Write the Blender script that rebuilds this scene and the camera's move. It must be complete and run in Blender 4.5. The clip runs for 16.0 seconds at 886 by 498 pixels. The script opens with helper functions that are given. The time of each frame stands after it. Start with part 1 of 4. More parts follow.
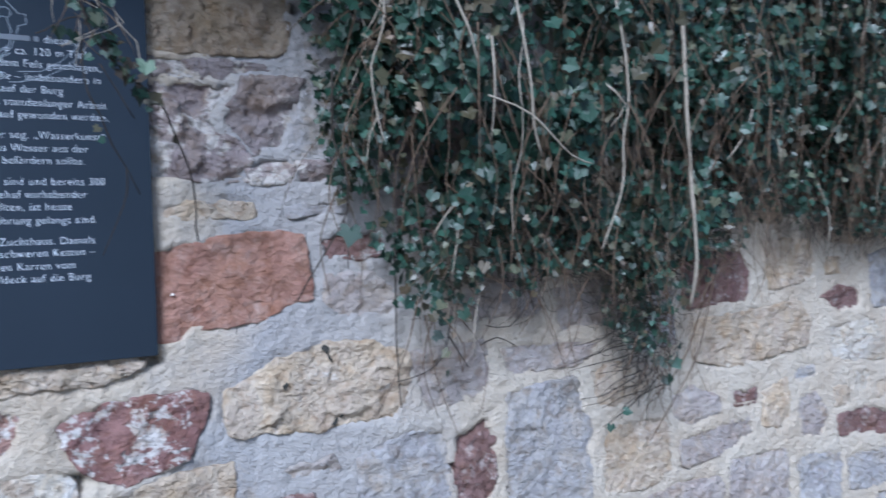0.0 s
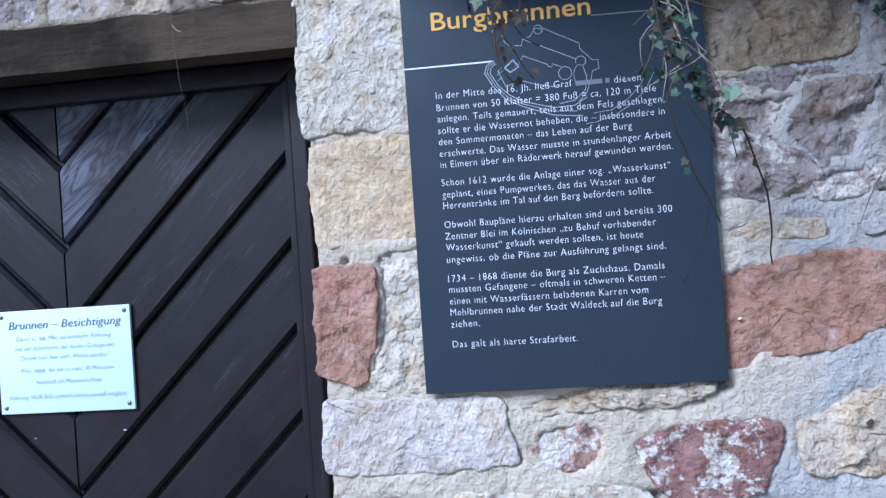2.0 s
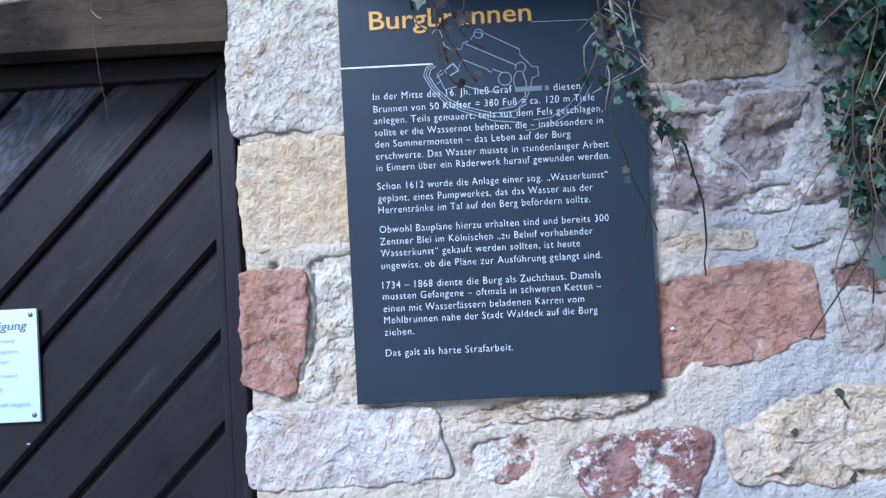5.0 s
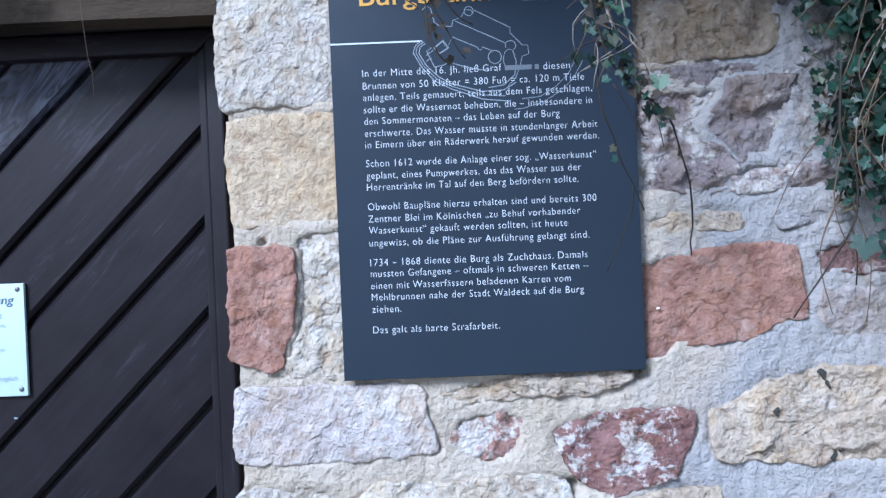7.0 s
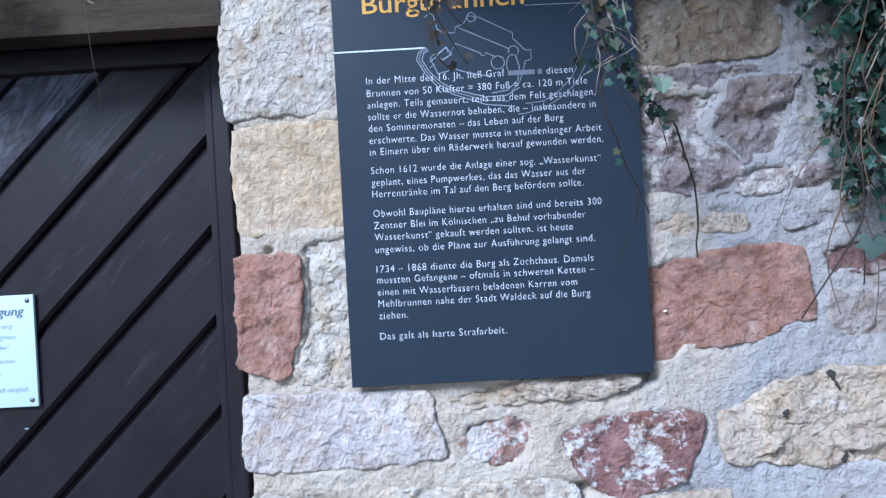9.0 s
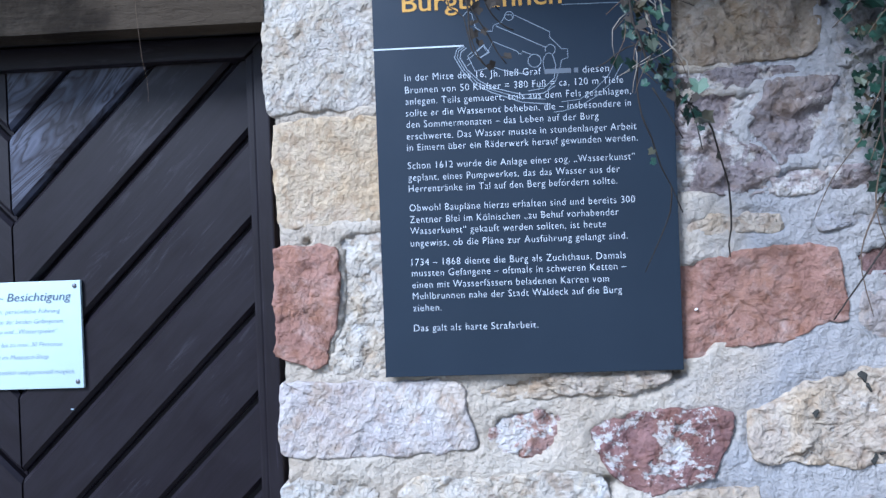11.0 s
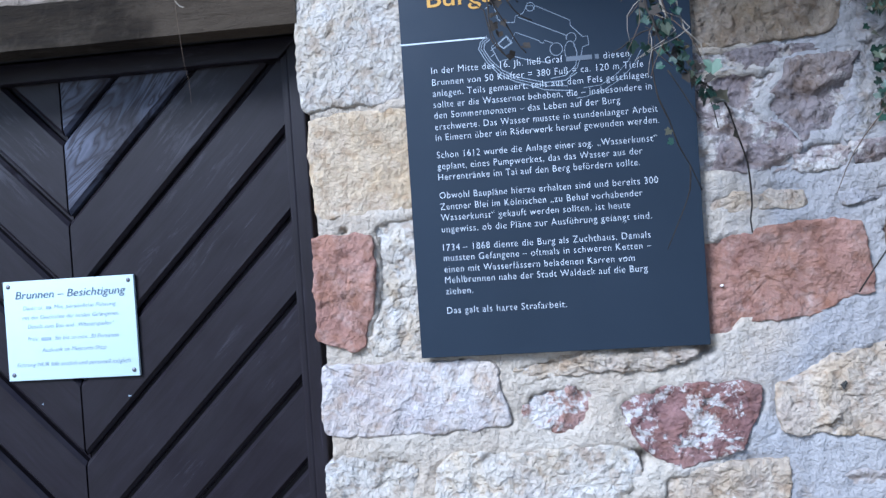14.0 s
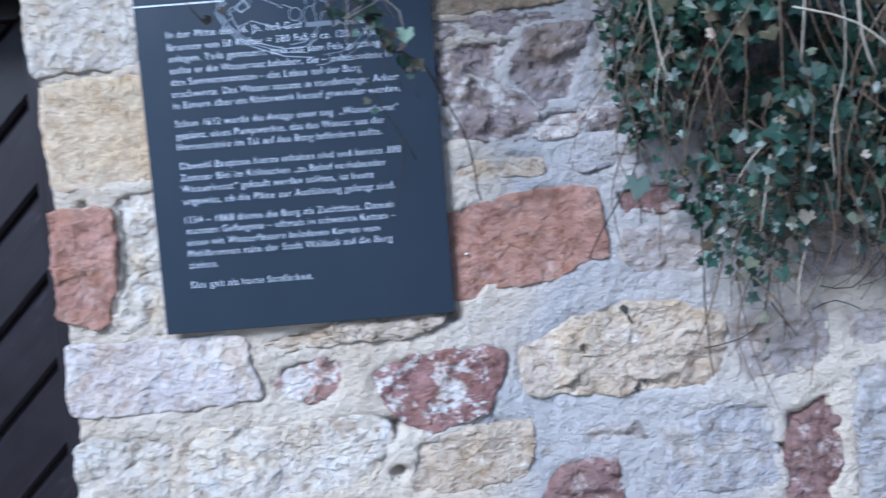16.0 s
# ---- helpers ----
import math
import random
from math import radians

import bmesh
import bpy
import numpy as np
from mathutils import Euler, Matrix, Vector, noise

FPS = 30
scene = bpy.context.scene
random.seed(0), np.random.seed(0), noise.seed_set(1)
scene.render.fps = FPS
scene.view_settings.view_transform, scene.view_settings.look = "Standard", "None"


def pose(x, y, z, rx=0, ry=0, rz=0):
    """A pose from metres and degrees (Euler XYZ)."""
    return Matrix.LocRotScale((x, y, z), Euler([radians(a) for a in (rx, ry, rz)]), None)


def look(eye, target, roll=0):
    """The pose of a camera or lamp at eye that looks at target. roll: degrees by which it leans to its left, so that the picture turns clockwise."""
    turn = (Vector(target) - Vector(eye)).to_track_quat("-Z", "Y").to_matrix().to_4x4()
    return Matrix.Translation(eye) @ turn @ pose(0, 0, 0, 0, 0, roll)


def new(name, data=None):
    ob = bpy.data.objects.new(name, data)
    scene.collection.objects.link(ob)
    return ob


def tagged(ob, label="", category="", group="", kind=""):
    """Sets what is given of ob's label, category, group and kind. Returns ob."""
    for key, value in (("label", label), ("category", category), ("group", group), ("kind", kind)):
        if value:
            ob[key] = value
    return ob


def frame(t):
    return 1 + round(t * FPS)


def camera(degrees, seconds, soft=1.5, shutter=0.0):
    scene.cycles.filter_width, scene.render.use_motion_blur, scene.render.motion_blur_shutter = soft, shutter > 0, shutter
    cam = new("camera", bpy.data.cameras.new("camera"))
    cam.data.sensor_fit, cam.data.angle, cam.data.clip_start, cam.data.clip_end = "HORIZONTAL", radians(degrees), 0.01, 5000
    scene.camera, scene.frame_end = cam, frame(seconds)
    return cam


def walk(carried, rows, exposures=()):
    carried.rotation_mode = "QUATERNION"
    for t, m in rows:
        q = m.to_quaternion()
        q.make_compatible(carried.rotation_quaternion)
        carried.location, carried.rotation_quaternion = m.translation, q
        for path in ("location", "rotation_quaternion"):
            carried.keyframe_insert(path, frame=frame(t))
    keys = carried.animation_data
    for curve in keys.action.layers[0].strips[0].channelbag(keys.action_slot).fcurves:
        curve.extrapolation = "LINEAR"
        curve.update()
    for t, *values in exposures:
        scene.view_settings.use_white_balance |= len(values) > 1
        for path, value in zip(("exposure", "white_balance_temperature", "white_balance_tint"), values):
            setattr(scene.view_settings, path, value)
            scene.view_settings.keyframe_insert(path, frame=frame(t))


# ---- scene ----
cam = camera(61.0, 16.0, soft=1.45, shutter=0.3)
PATH = [
    (0, (0.402, -1.586, 1.528), (1.344, 0.178, 1.484), -1.7),
    (0.5, (0.374, -1.541, 1.557), (1.004, 0.357, 1.525), -2.0),
    (1, (0.314, -1.507, 1.574), (0.555, 0.479, 1.553), -2.6),
    (1.5, (0.266, -1.513, 1.583), (0.161, 0.484, 1.583), -3.6),
    (2, (0.251, -1.529, 1.581), (-0.003, 0.454, 1.6), -3.9),
    (2.5, (0.24, -1.519, 1.576), (0.07, 0.473, 1.619), -3.8),
    (3, (0.242, -1.507, 1.582), (0.148, 0.49, 1.619), -3.5),
    (3.5, (0.238, -1.496, 1.58), (0.18, 0.503, 1.615), -3.3),
    (3.7, (0.233, -1.491, 1.579), (0.189, 0.508, 1.611), -3.1),
    (5.8, (0.224, -1.491, 1.57), (0.168, 0.508, 1.602), -2.9),
    (6, (0.226, -1.489, 1.565), (0.172, 0.51, 1.59), -2.9),
    (6.5, (0.228, -1.492, 1.567), (0.187, 0.508, 1.567), -2.5),
    (7, (0.233, -1.494, 1.565), (0.199, 0.506, 1.552), -2.4),
    (7.5, (0.241, -1.501, 1.566), (0.207, 0.499, 1.555), -2.5),
    (8, (0.241, -1.508, 1.566), (0.204, 0.491, 1.562), -3.0),
    (8.5, (0.238, -1.506, 1.566), (0.195, 0.494, 1.571), -3.1),
    (9, (0.237, -1.497, 1.564), (0.183, 0.502, 1.568), -3.2),
    (11.5, (0.225, -1.541, 1.567), (0.076, 0.453, 1.554), -2.4),
    (12, (0.238, -1.555, 1.563), (0.078, 0.439, 1.549), -3.2),
    (12.5, (0.241, -1.567, 1.551), (0.073, 0.426, 1.534), -3.7),
    (13, (0.239, -1.578, 1.555), (0.043, 0.412, 1.528), -3.8),
    (13.5, (0.247, -1.585, 1.556), (0.024, 0.402, 1.533), -3.7),
    (14, (0.252, -1.59, 1.548), (0.014, 0.396, 1.527), -3.8),
    (14.5, (0.263, -1.595, 1.539), (0.005, 0.388, 1.498), -4.1),
    (15, (0.323, -1.621, 1.529), (0.041, 0.358, 1.461), -4.1),
    (15.5, (0.427, -1.628, 1.528), (0.221, 0.359, 1.425), -4.9),
    (16, (0.598, -1.547, 1.533), (0.582, 0.449, 1.404), -4.6),
]
EXPOSURES = [(0.0, 0.38, 4850, 11), (0.5, 0.58, 4760, 11), (1.0, 0.66, 4740, 11), (1.5, 0.64, 4725, 11), (2.5, 0.75, 4725, 11), (3.7, 0.78, 4725, 11), (6.5, 0.73, 4725, 11), (9.0, 0.68, 4725, 11), (13.0, 0.69, 4715, 11), (15.0, 0.69, 4715, 11), (16.0, 0.63, 4715, 11)]
walk(cam, [(t, look(eye, target, roll)) for t, eye, target, roll in PATH], EXPOSURES)

# ---- light: open shade under a bright, hazy sky ----
world = bpy.data.worlds.new("sky")
scene.world = world
world.use_nodes = True
wn = world.node_tree
sky = wn.nodes.new("ShaderNodeTexSky")
sky.sky_type, sky.sun_disc = "NISHITA", False
sky.sun_elevation, sky.sun_rotation = radians(35), radians(212)
sky.air_density, sky.dust_density, sky.ozone_density = 1.0, 1.0, 1.0
wn.links.new(sky.outputs[0], wn.nodes["Background"].inputs[0])
wn.nodes["Background"].inputs[1].default_value = 0.09
sun = new("sun", bpy.data.lights.new("sun", "SUN"))
sun.data.energy, sun.data.angle, sun.data.color = 4.0, radians(20), (1.0, 0.92, 0.81)
sun.matrix_world = look((-2.8, -4.0, 5.2), (0.2, 0, 1.4))

# ---- materials ----
class Nodes:
    """A node material under construction."""

    def __init__(self, name, rough=0.85, spec=0.3):
        self.mat = bpy.data.materials.new(name)
        self.mat.use_nodes = True
        self.tree = self.mat.node_tree
        self.bsdf = self.tree.nodes["Principled BSDF"]
        self.bsdf.inputs["Roughness"].default_value = rough
        self.bsdf.inputs["Specular IOR Level"].default_value = spec
        self.coord = self.tree.nodes.new("ShaderNodeTexCoord").outputs["Object"]

    def link(self, a, b):
        self.tree.links.new(a, b)
        return a

    def mapped(self, scale=(1, 1, 1), turn=(0, 0, 0)):
        n = self.tree.nodes.new("ShaderNodeMapping")
        n.vector_type = "TEXTURE"
        n.inputs["Scale"].default_value = [1 / s for s in scale]
        n.inputs["Rotation"].default_value = [radians(a) for a in turn]
        self.link(self.coord, n.inputs["Vector"])
        return n.outputs[0]

    def noise(self, scale, detail=6, rough=0.6, distort=0.0, vector=None):
        n = self.tree.nodes.new("ShaderNodeTexNoise")
        n.inputs["Scale"].default_value, n.inputs["Detail"].default_value = scale, detail
        n.inputs["Roughness"].default_value, n.inputs["Distortion"].default_value = rough, distort
        self.link(vector or self.coord, n.inputs["Vector"])
        return n.outputs[0]

    def voronoi(self, scale, feature="F1", vector=None):
        n = self.tree.nodes.new("ShaderNodeTexVoronoi")
        n.feature = feature
        n.inputs["Scale"].default_value = scale
        self.link(vector or self.coord, n.inputs["Vector"])
        return n.outputs["Distance"]

    def ramp(self, value, *stops):
        n = self.tree.nodes.new("ShaderNodeValToRGB")
        e = n.color_ramp.elements
        while len(e) < len(stops):
            e.new(0.5)
        for el, (at, c) in zip(e, stops):
            el.position = at
            el.color = (*c, 1) if isinstance(c, tuple) else (c, c, c, 1)
        self.link(value, n.inputs[0])
        return n.outputs[0]

    def mix(self, a, b, factor, blend="MIX"):
        n = self.tree.nodes.new("ShaderNodeMix")
        n.data_type, n.blend_type = "RGBA", blend
        for value, slot in ((factor, 0), (a, 6), (b, 7)):
            if isinstance(value, bpy.types.NodeSocket):
                self.link(value, n.inputs[slot])
            else:
                n.inputs[slot].default_value = (*value, 1) if isinstance(value, tuple) else value
        return n.outputs[2]

    def math(self, op, a, b):
        n = self.tree.nodes.new("ShaderNodeMath")
        n.operation = op
        for value, slot in ((a, 0), (b, 1)):
            if isinstance(value, bpy.types.NodeSocket):
                self.link(value, n.inputs[slot])
            else:
                n.inputs[slot].default_value = value
        return n.outputs[0]

    def random(self):
        return self.tree.nodes.new("ShaderNodeObjectInfo").outputs["Random"]

    def island(self):
        return self.tree.nodes.new("ShaderNodeNewGeometry").outputs["Random Per Island"]

    def done(self, colour, bumps=(), rough=None):
        self.link(colour, self.bsdf.inputs["Base Color"])
        normal = None
        for height, strength, distance in bumps:
            n = self.tree.nodes.new("ShaderNodeBump")
            n.inputs["Strength"].default_value, n.inputs["Distance"].default_value = strength, distance
            self.link(height, n.inputs["Height"])
            if normal:
                self.link(normal, n.inputs["Normal"])
            normal = n.outputs[0]
        if normal:
            self.link(normal, self.bsdf.inputs["Normal"])
        if rough:
            self.link(rough, self.bsdf.inputs["Roughness"])
        return self.mat


def stone_material(name, dark, light, patch, patch_from=0.62, patch_to=0.7, patch_scale=9, stain=(0.2, 0.165, 0.13), stain_from=0.66, bed=(20, 30, 12), cracks=0.6, chips=1.0, strokes=None):
    """Quarry stone: two tones, patches of lime or weathering, dark stains, hollows shaded brown, cleft plates, creases
    along the bed.
    """
    k = Nodes(name, 0.92, 0.2)
    sx, sz, turn = bed
    broad = k.noise(7, 5, 0.6, 0.4)
    fine = k.noise(60, 6, 0.6)
    base = k.mix(k.ramp(broad, (0.3, dark), (0.7, light)), k.ramp(fine, (0.3, 0.78), (0.66, 1.08)), 0.7, "MULTIPLY")
    base = k.mix(base, k.ramp(k.noise(10, 6, 0.65, 0.5), (0.34, (0.95, 0.94, 0.98)), (0.5, (1.0, 1.0, 1.0)), (0.66, (1.06, 0.99, 0.88))), 1.0, "MULTIPLY")
    spots = k.noise(patch_scale, 8, 0.68, 0.6)
    fleck = k.noise(45, 6, 0.7)
    where = k.ramp(k.math("ADD", spots, k.math("MULTIPLY", k.math("SUBTRACT", fleck, 0.5), 0.5)), (patch_from, 0.0), (patch_to, 1.0))
    base = k.mix(base, patch, where)
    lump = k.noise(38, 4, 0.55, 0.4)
    # shade and brown stain put into the lump bump's hollows, high spots lighter
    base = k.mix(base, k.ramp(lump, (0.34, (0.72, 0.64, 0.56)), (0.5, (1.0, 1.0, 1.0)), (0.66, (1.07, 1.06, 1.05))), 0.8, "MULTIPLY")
    dirt = k.ramp(k.noise(16, 8, 0.72, 0.8), (stain_from, 0.0), (stain_from + 0.12, 0.55))
    base = k.mix(base, stain, dirt)
    layer = k.noise(1.0, 2.5, 0.5, 0.4, k.mapped((sx * 0.7, 8, sz * 0.8), (0, turn, 0)))
    split = k.ramp(k.math("ABSOLUTE", k.math("SUBTRACT", layer, 0.47), 0.0), (0.0, 0.0), (0.02, 1.0))
    here = k.ramp(k.noise(9, 4, 0.6), (0.54, 0.0), (0.6, 1.0))
    crease = k.math("MAXIMUM", split, k.math("SUBTRACT", 1.0, here))
    # creases darkened in the colour along the lines that the bump cuts
    base = k.mix(base, k.ramp(crease, (0.0, 0.5), (0.8, 1.0)), 0.5 * cracks, "MULTIPLY")
    base = k.mix(base, k.ramp(k.random(), (0.0, 0.92), (1.0, 1.06)), 1.0, "MULTIPLY")
    plates = k.ramp(k.noise(1.0, 3.5, 0.5, 0.4, k.mapped((sx * 0.8, 14, sz * 0.7), (0, turn, 0))), (0.3, 0.0), (0.37, 0.2), (0.43, 0.28), (0.47, 0.5), (0.53, 0.58), (0.58, 0.8), (0.68, 1.0))
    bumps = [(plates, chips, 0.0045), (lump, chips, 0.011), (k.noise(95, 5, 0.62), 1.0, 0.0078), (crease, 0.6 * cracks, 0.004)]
    if strokes:
        bumps.append((k.noise(1.0, 4, 0.6, 0.5, k.mapped((strokes[0], 8, strokes[1]), (0, strokes[2], 0))), 1.0, strokes[3]))
    return k.done(base, bumps)


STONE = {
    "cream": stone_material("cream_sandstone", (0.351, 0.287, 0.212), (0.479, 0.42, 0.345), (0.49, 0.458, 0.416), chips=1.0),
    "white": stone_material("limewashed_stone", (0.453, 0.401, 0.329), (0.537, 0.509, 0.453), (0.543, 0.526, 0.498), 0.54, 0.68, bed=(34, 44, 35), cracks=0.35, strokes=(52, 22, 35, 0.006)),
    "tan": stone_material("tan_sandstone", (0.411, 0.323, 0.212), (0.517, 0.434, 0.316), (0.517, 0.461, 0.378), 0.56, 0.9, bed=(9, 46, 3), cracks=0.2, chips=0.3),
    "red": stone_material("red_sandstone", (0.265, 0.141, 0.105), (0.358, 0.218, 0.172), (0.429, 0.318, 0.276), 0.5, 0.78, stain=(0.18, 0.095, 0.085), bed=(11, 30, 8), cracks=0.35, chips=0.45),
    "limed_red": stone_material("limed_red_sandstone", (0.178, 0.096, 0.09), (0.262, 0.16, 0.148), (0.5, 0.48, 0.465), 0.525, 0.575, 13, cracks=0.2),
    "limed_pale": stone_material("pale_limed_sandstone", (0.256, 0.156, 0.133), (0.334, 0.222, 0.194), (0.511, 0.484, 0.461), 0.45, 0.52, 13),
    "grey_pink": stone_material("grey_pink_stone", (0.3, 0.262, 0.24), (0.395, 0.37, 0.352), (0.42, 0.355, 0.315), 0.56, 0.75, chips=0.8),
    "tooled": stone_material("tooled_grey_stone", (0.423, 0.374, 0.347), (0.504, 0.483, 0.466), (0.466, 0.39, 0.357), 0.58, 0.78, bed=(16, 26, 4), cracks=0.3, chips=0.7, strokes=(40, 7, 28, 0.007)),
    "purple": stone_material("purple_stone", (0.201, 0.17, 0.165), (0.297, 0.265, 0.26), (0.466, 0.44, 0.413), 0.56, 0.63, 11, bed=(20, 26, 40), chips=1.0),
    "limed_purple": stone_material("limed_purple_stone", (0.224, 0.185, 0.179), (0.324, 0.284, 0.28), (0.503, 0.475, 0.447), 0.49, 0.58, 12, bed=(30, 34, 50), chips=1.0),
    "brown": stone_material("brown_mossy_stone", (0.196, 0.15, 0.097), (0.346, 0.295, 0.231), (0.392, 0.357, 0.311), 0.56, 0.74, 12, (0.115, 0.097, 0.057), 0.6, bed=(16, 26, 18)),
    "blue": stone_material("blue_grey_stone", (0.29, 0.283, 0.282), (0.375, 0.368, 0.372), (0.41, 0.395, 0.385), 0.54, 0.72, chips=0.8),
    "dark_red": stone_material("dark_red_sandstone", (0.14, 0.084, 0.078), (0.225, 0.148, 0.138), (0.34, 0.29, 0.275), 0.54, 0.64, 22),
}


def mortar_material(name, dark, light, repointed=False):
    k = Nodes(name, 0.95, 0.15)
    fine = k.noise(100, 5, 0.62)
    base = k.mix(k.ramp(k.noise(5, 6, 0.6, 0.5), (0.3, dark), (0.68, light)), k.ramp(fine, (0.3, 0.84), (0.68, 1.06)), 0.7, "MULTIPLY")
    if repointed:
        split = k.tree.nodes.new("ShaderNodeSeparateXYZ")
        k.link(k.coord, split.inputs[0])
        edge = k.math("ADD", split.outputs[0], k.math("MULTIPLY", k.math("SUBTRACT", k.noise(2.4, 5, 0.6), 0.5), 0.7))
        base = k.mix(base, (0.295, 0.305, 0.333), k.ramp(k.math("MULTIPLY", edge, 0.5), (0.3, 0.0), (0.37, 0.75), (0.55, 0.6), (0.68, 0.05)))
    base = k.mix(base, (0.226, 0.176, 0.121), k.ramp(k.noise(11, 8, 0.7), (0.6, 0.0), (0.74, 0.6)))
    trowel = k.noise(1.0, 5, 0.6, 0.8, k.mapped((16, 10, 30), (0, 20, 0)))
    return k.done(base, ((trowel, 1.0, 0.006), (k.noise(42, 5, 0.6), 1.0, 0.007), (fine, 1.0, 0.0075)))


MORTAR = mortar_material("lime_mortar", (0.425, 0.358, 0.277), (0.51, 0.463, 0.391), True)
# darker mortar, used over the lintel only
DARK_MORTAR = mortar_material("dark_mortar", (0.203, 0.164, 0.129), (0.312, 0.269, 0.218))


def painted_wood(name, turn, wear=0.0):
    """Dark stained boards with a satin film and streaked grain."""
    k = Nodes(name, 0.45, 0.24)
    along = k.mapped((1.6, 1, 15), (0, turn, 0))
    grain = k.noise(3.2, 8, 0.7, 1.2, along)
    broad = k.noise(2.3, 5, 0.6, 0.8)
    base = k.ramp(grain, (0.3, (0.0074, 0.0055, 0.0073)), (0.62, (0.0122, 0.0098, 0.0139)), (0.8, (0.019, 0.0163, 0.0235)))
    base = k.mix(base, (0.07, 0.07, 0.085), k.ramp(k.math("MULTIPLY", broad, grain), (0.31, 0.0), (0.48, 0.6)))
    if wear:
        figure = k.noise(1.5, 2, 0.5, 1.6, k.mapped((2.4, 1, 9), (0, turn, 0)))
        rings = k.math("FRACT", k.math("MULTIPLY", figure, 6.5), 0.0)
        veil = k.math("MULTIPLY", k.ramp(rings, (0.0, 0.15), (0.55, 1.0), (0.8, 0.75), (1.0, 0.1)), k.ramp(k.noise(4.5, 4, 0.6, 0.6), (0.36, 0.12), (0.58, wear)))
        base = k.mix(base, (0.12, 0.13, 0.18), veil)
    rough = k.ramp(k.noise(8, 6, 0.65), (0.3, 0.34), (0.7, 0.56))
    return k.done(base, ((grain, 0.14, 0.002), (k.noise(60, 5, 0.6), 0.1, 0.001)), rough)


WOOD_RISING = painted_wood("dark_stained_boards", -45)
WOOD_FALLING = painted_wood("dark_stained_boards_mirrored", 45)
WOOD_WORN = painted_wood("worn_dark_boards", -45, 0.75)
WOOD_UPRIGHT = painted_wood("dark_stained_frame", 90)
WOOD_LEVEL = painted_wood("dark_stained_rail", 0)


def beam_material():
    k = Nodes("weathered_beam", 0.9, 0.2)
    along = k.mapped((3.0, 14, 16))
    grain = k.noise(2.6, 9, 0.72, 0.8, along)
    base = k.ramp(grain, (0.28, (0.007, 0.0048, 0.0028)), (0.55, (0.0175, 0.0125, 0.0072)), (0.75, (0.034, 0.0255, 0.0155)))
    base = k.mix(base, (0.045, 0.036, 0.025), k.ramp(k.noise(7, 8, 0.7, 0.8), (0.48, 0.0), (0.64, 0.7)))
    across = k.tree.nodes.new("ShaderNodeSeparateXYZ")
    k.link(k.coord, across.inputs[0])
    smear = k.math("ADD", across.outputs[0], k.math("MULTIPLY", k.math("SUBTRACT", k.noise(5, 5, 0.6), 0.5), 0.5))
    smear = k.math("ADD", smear, 1.0)
    base = k.mix(base, (0.066, 0.051, 0.035), k.ramp(smear, (0.36, 0.0), (0.5, 0.7)))
    return k.done(base, ((grain, 0.9, 0.008), (k.noise(24, 5, 0.6), 0.6, 0.01), (k.noise(80, 6, 0.7), 0.4, 0.002)))


BEAM = beam_material()


def board_material():
    k = Nodes("slate_enamel", 0.5, 0.1)
    base = k.ramp(k.noise(3, 4, 0.5), (0.35, (0.0225, 0.031, 0.0445)), (0.7, (0.026, 0.0355, 0.051)))
    base = k.mix(base, (0.045, 0.05, 0.058), k.ramp(k.noise(38, 8, 0.75), (0.66, 0.0), (0.78, 0.3)))
    return k.done(base, ((k.noise(240, 3, 0.5), 0.04, 0.0005),), k.ramp(k.noise(9, 6, 0.7), (0.35, 0.5), (0.7, 0.62)))


def plain(name, colour, rough=0.5, spread=0.12, scale=30, metal=0.0, spec=0.4):
    k = Nodes(name, rough, spec)
    k.bsdf.inputs["Metallic"].default_value = metal
    low = tuple(c * (1 - spread) for c in colour)
    return k.done(k.ramp(k.noise(scale, 6, 0.65), (0.3, low), (0.7, colour)), ((k.noise(scale * 4, 4, 0.6), 0.1, 0.001),))


SLATE = board_material()
WHITE_INK = plain("white_print", (0.56, 0.61, 0.67), 0.5, 0.04)
MID_INK = plain("covered_print", (0.13, 0.15, 0.18), 0.5, 0.06)
FAINT_INK = plain("faint_white_print", (0.24, 0.28, 0.33), 0.5, 0.06)
AMBER_INK = plain("amber_print", (0.55, 0.31, 0.05), 0.5, 0.05)
PLATE = plain("white_plate", (0.5, 0.615, 0.62), 0.35, 0.03, 12)
GREY_INK = plain("faded_grey_print", (0.2, 0.25, 0.31), 0.6, 0.1)
PALE_INK = plain("pale_grey_print", (0.3, 0.38, 0.45), 0.6, 0.1)
DARK_INK = plain("faded_dark_print", (0.09, 0.12, 0.17), 0.6, 0.1)
STEEL = plain("dull_steel", (0.18, 0.18, 0.2), 0.45, 0.2, 200, 0.8)
# near-black colour that paints the shade in the gaps round the door
SHADE_BLACK = plain("recess_shade", (0.012, 0.011, 0.011), 0.9)


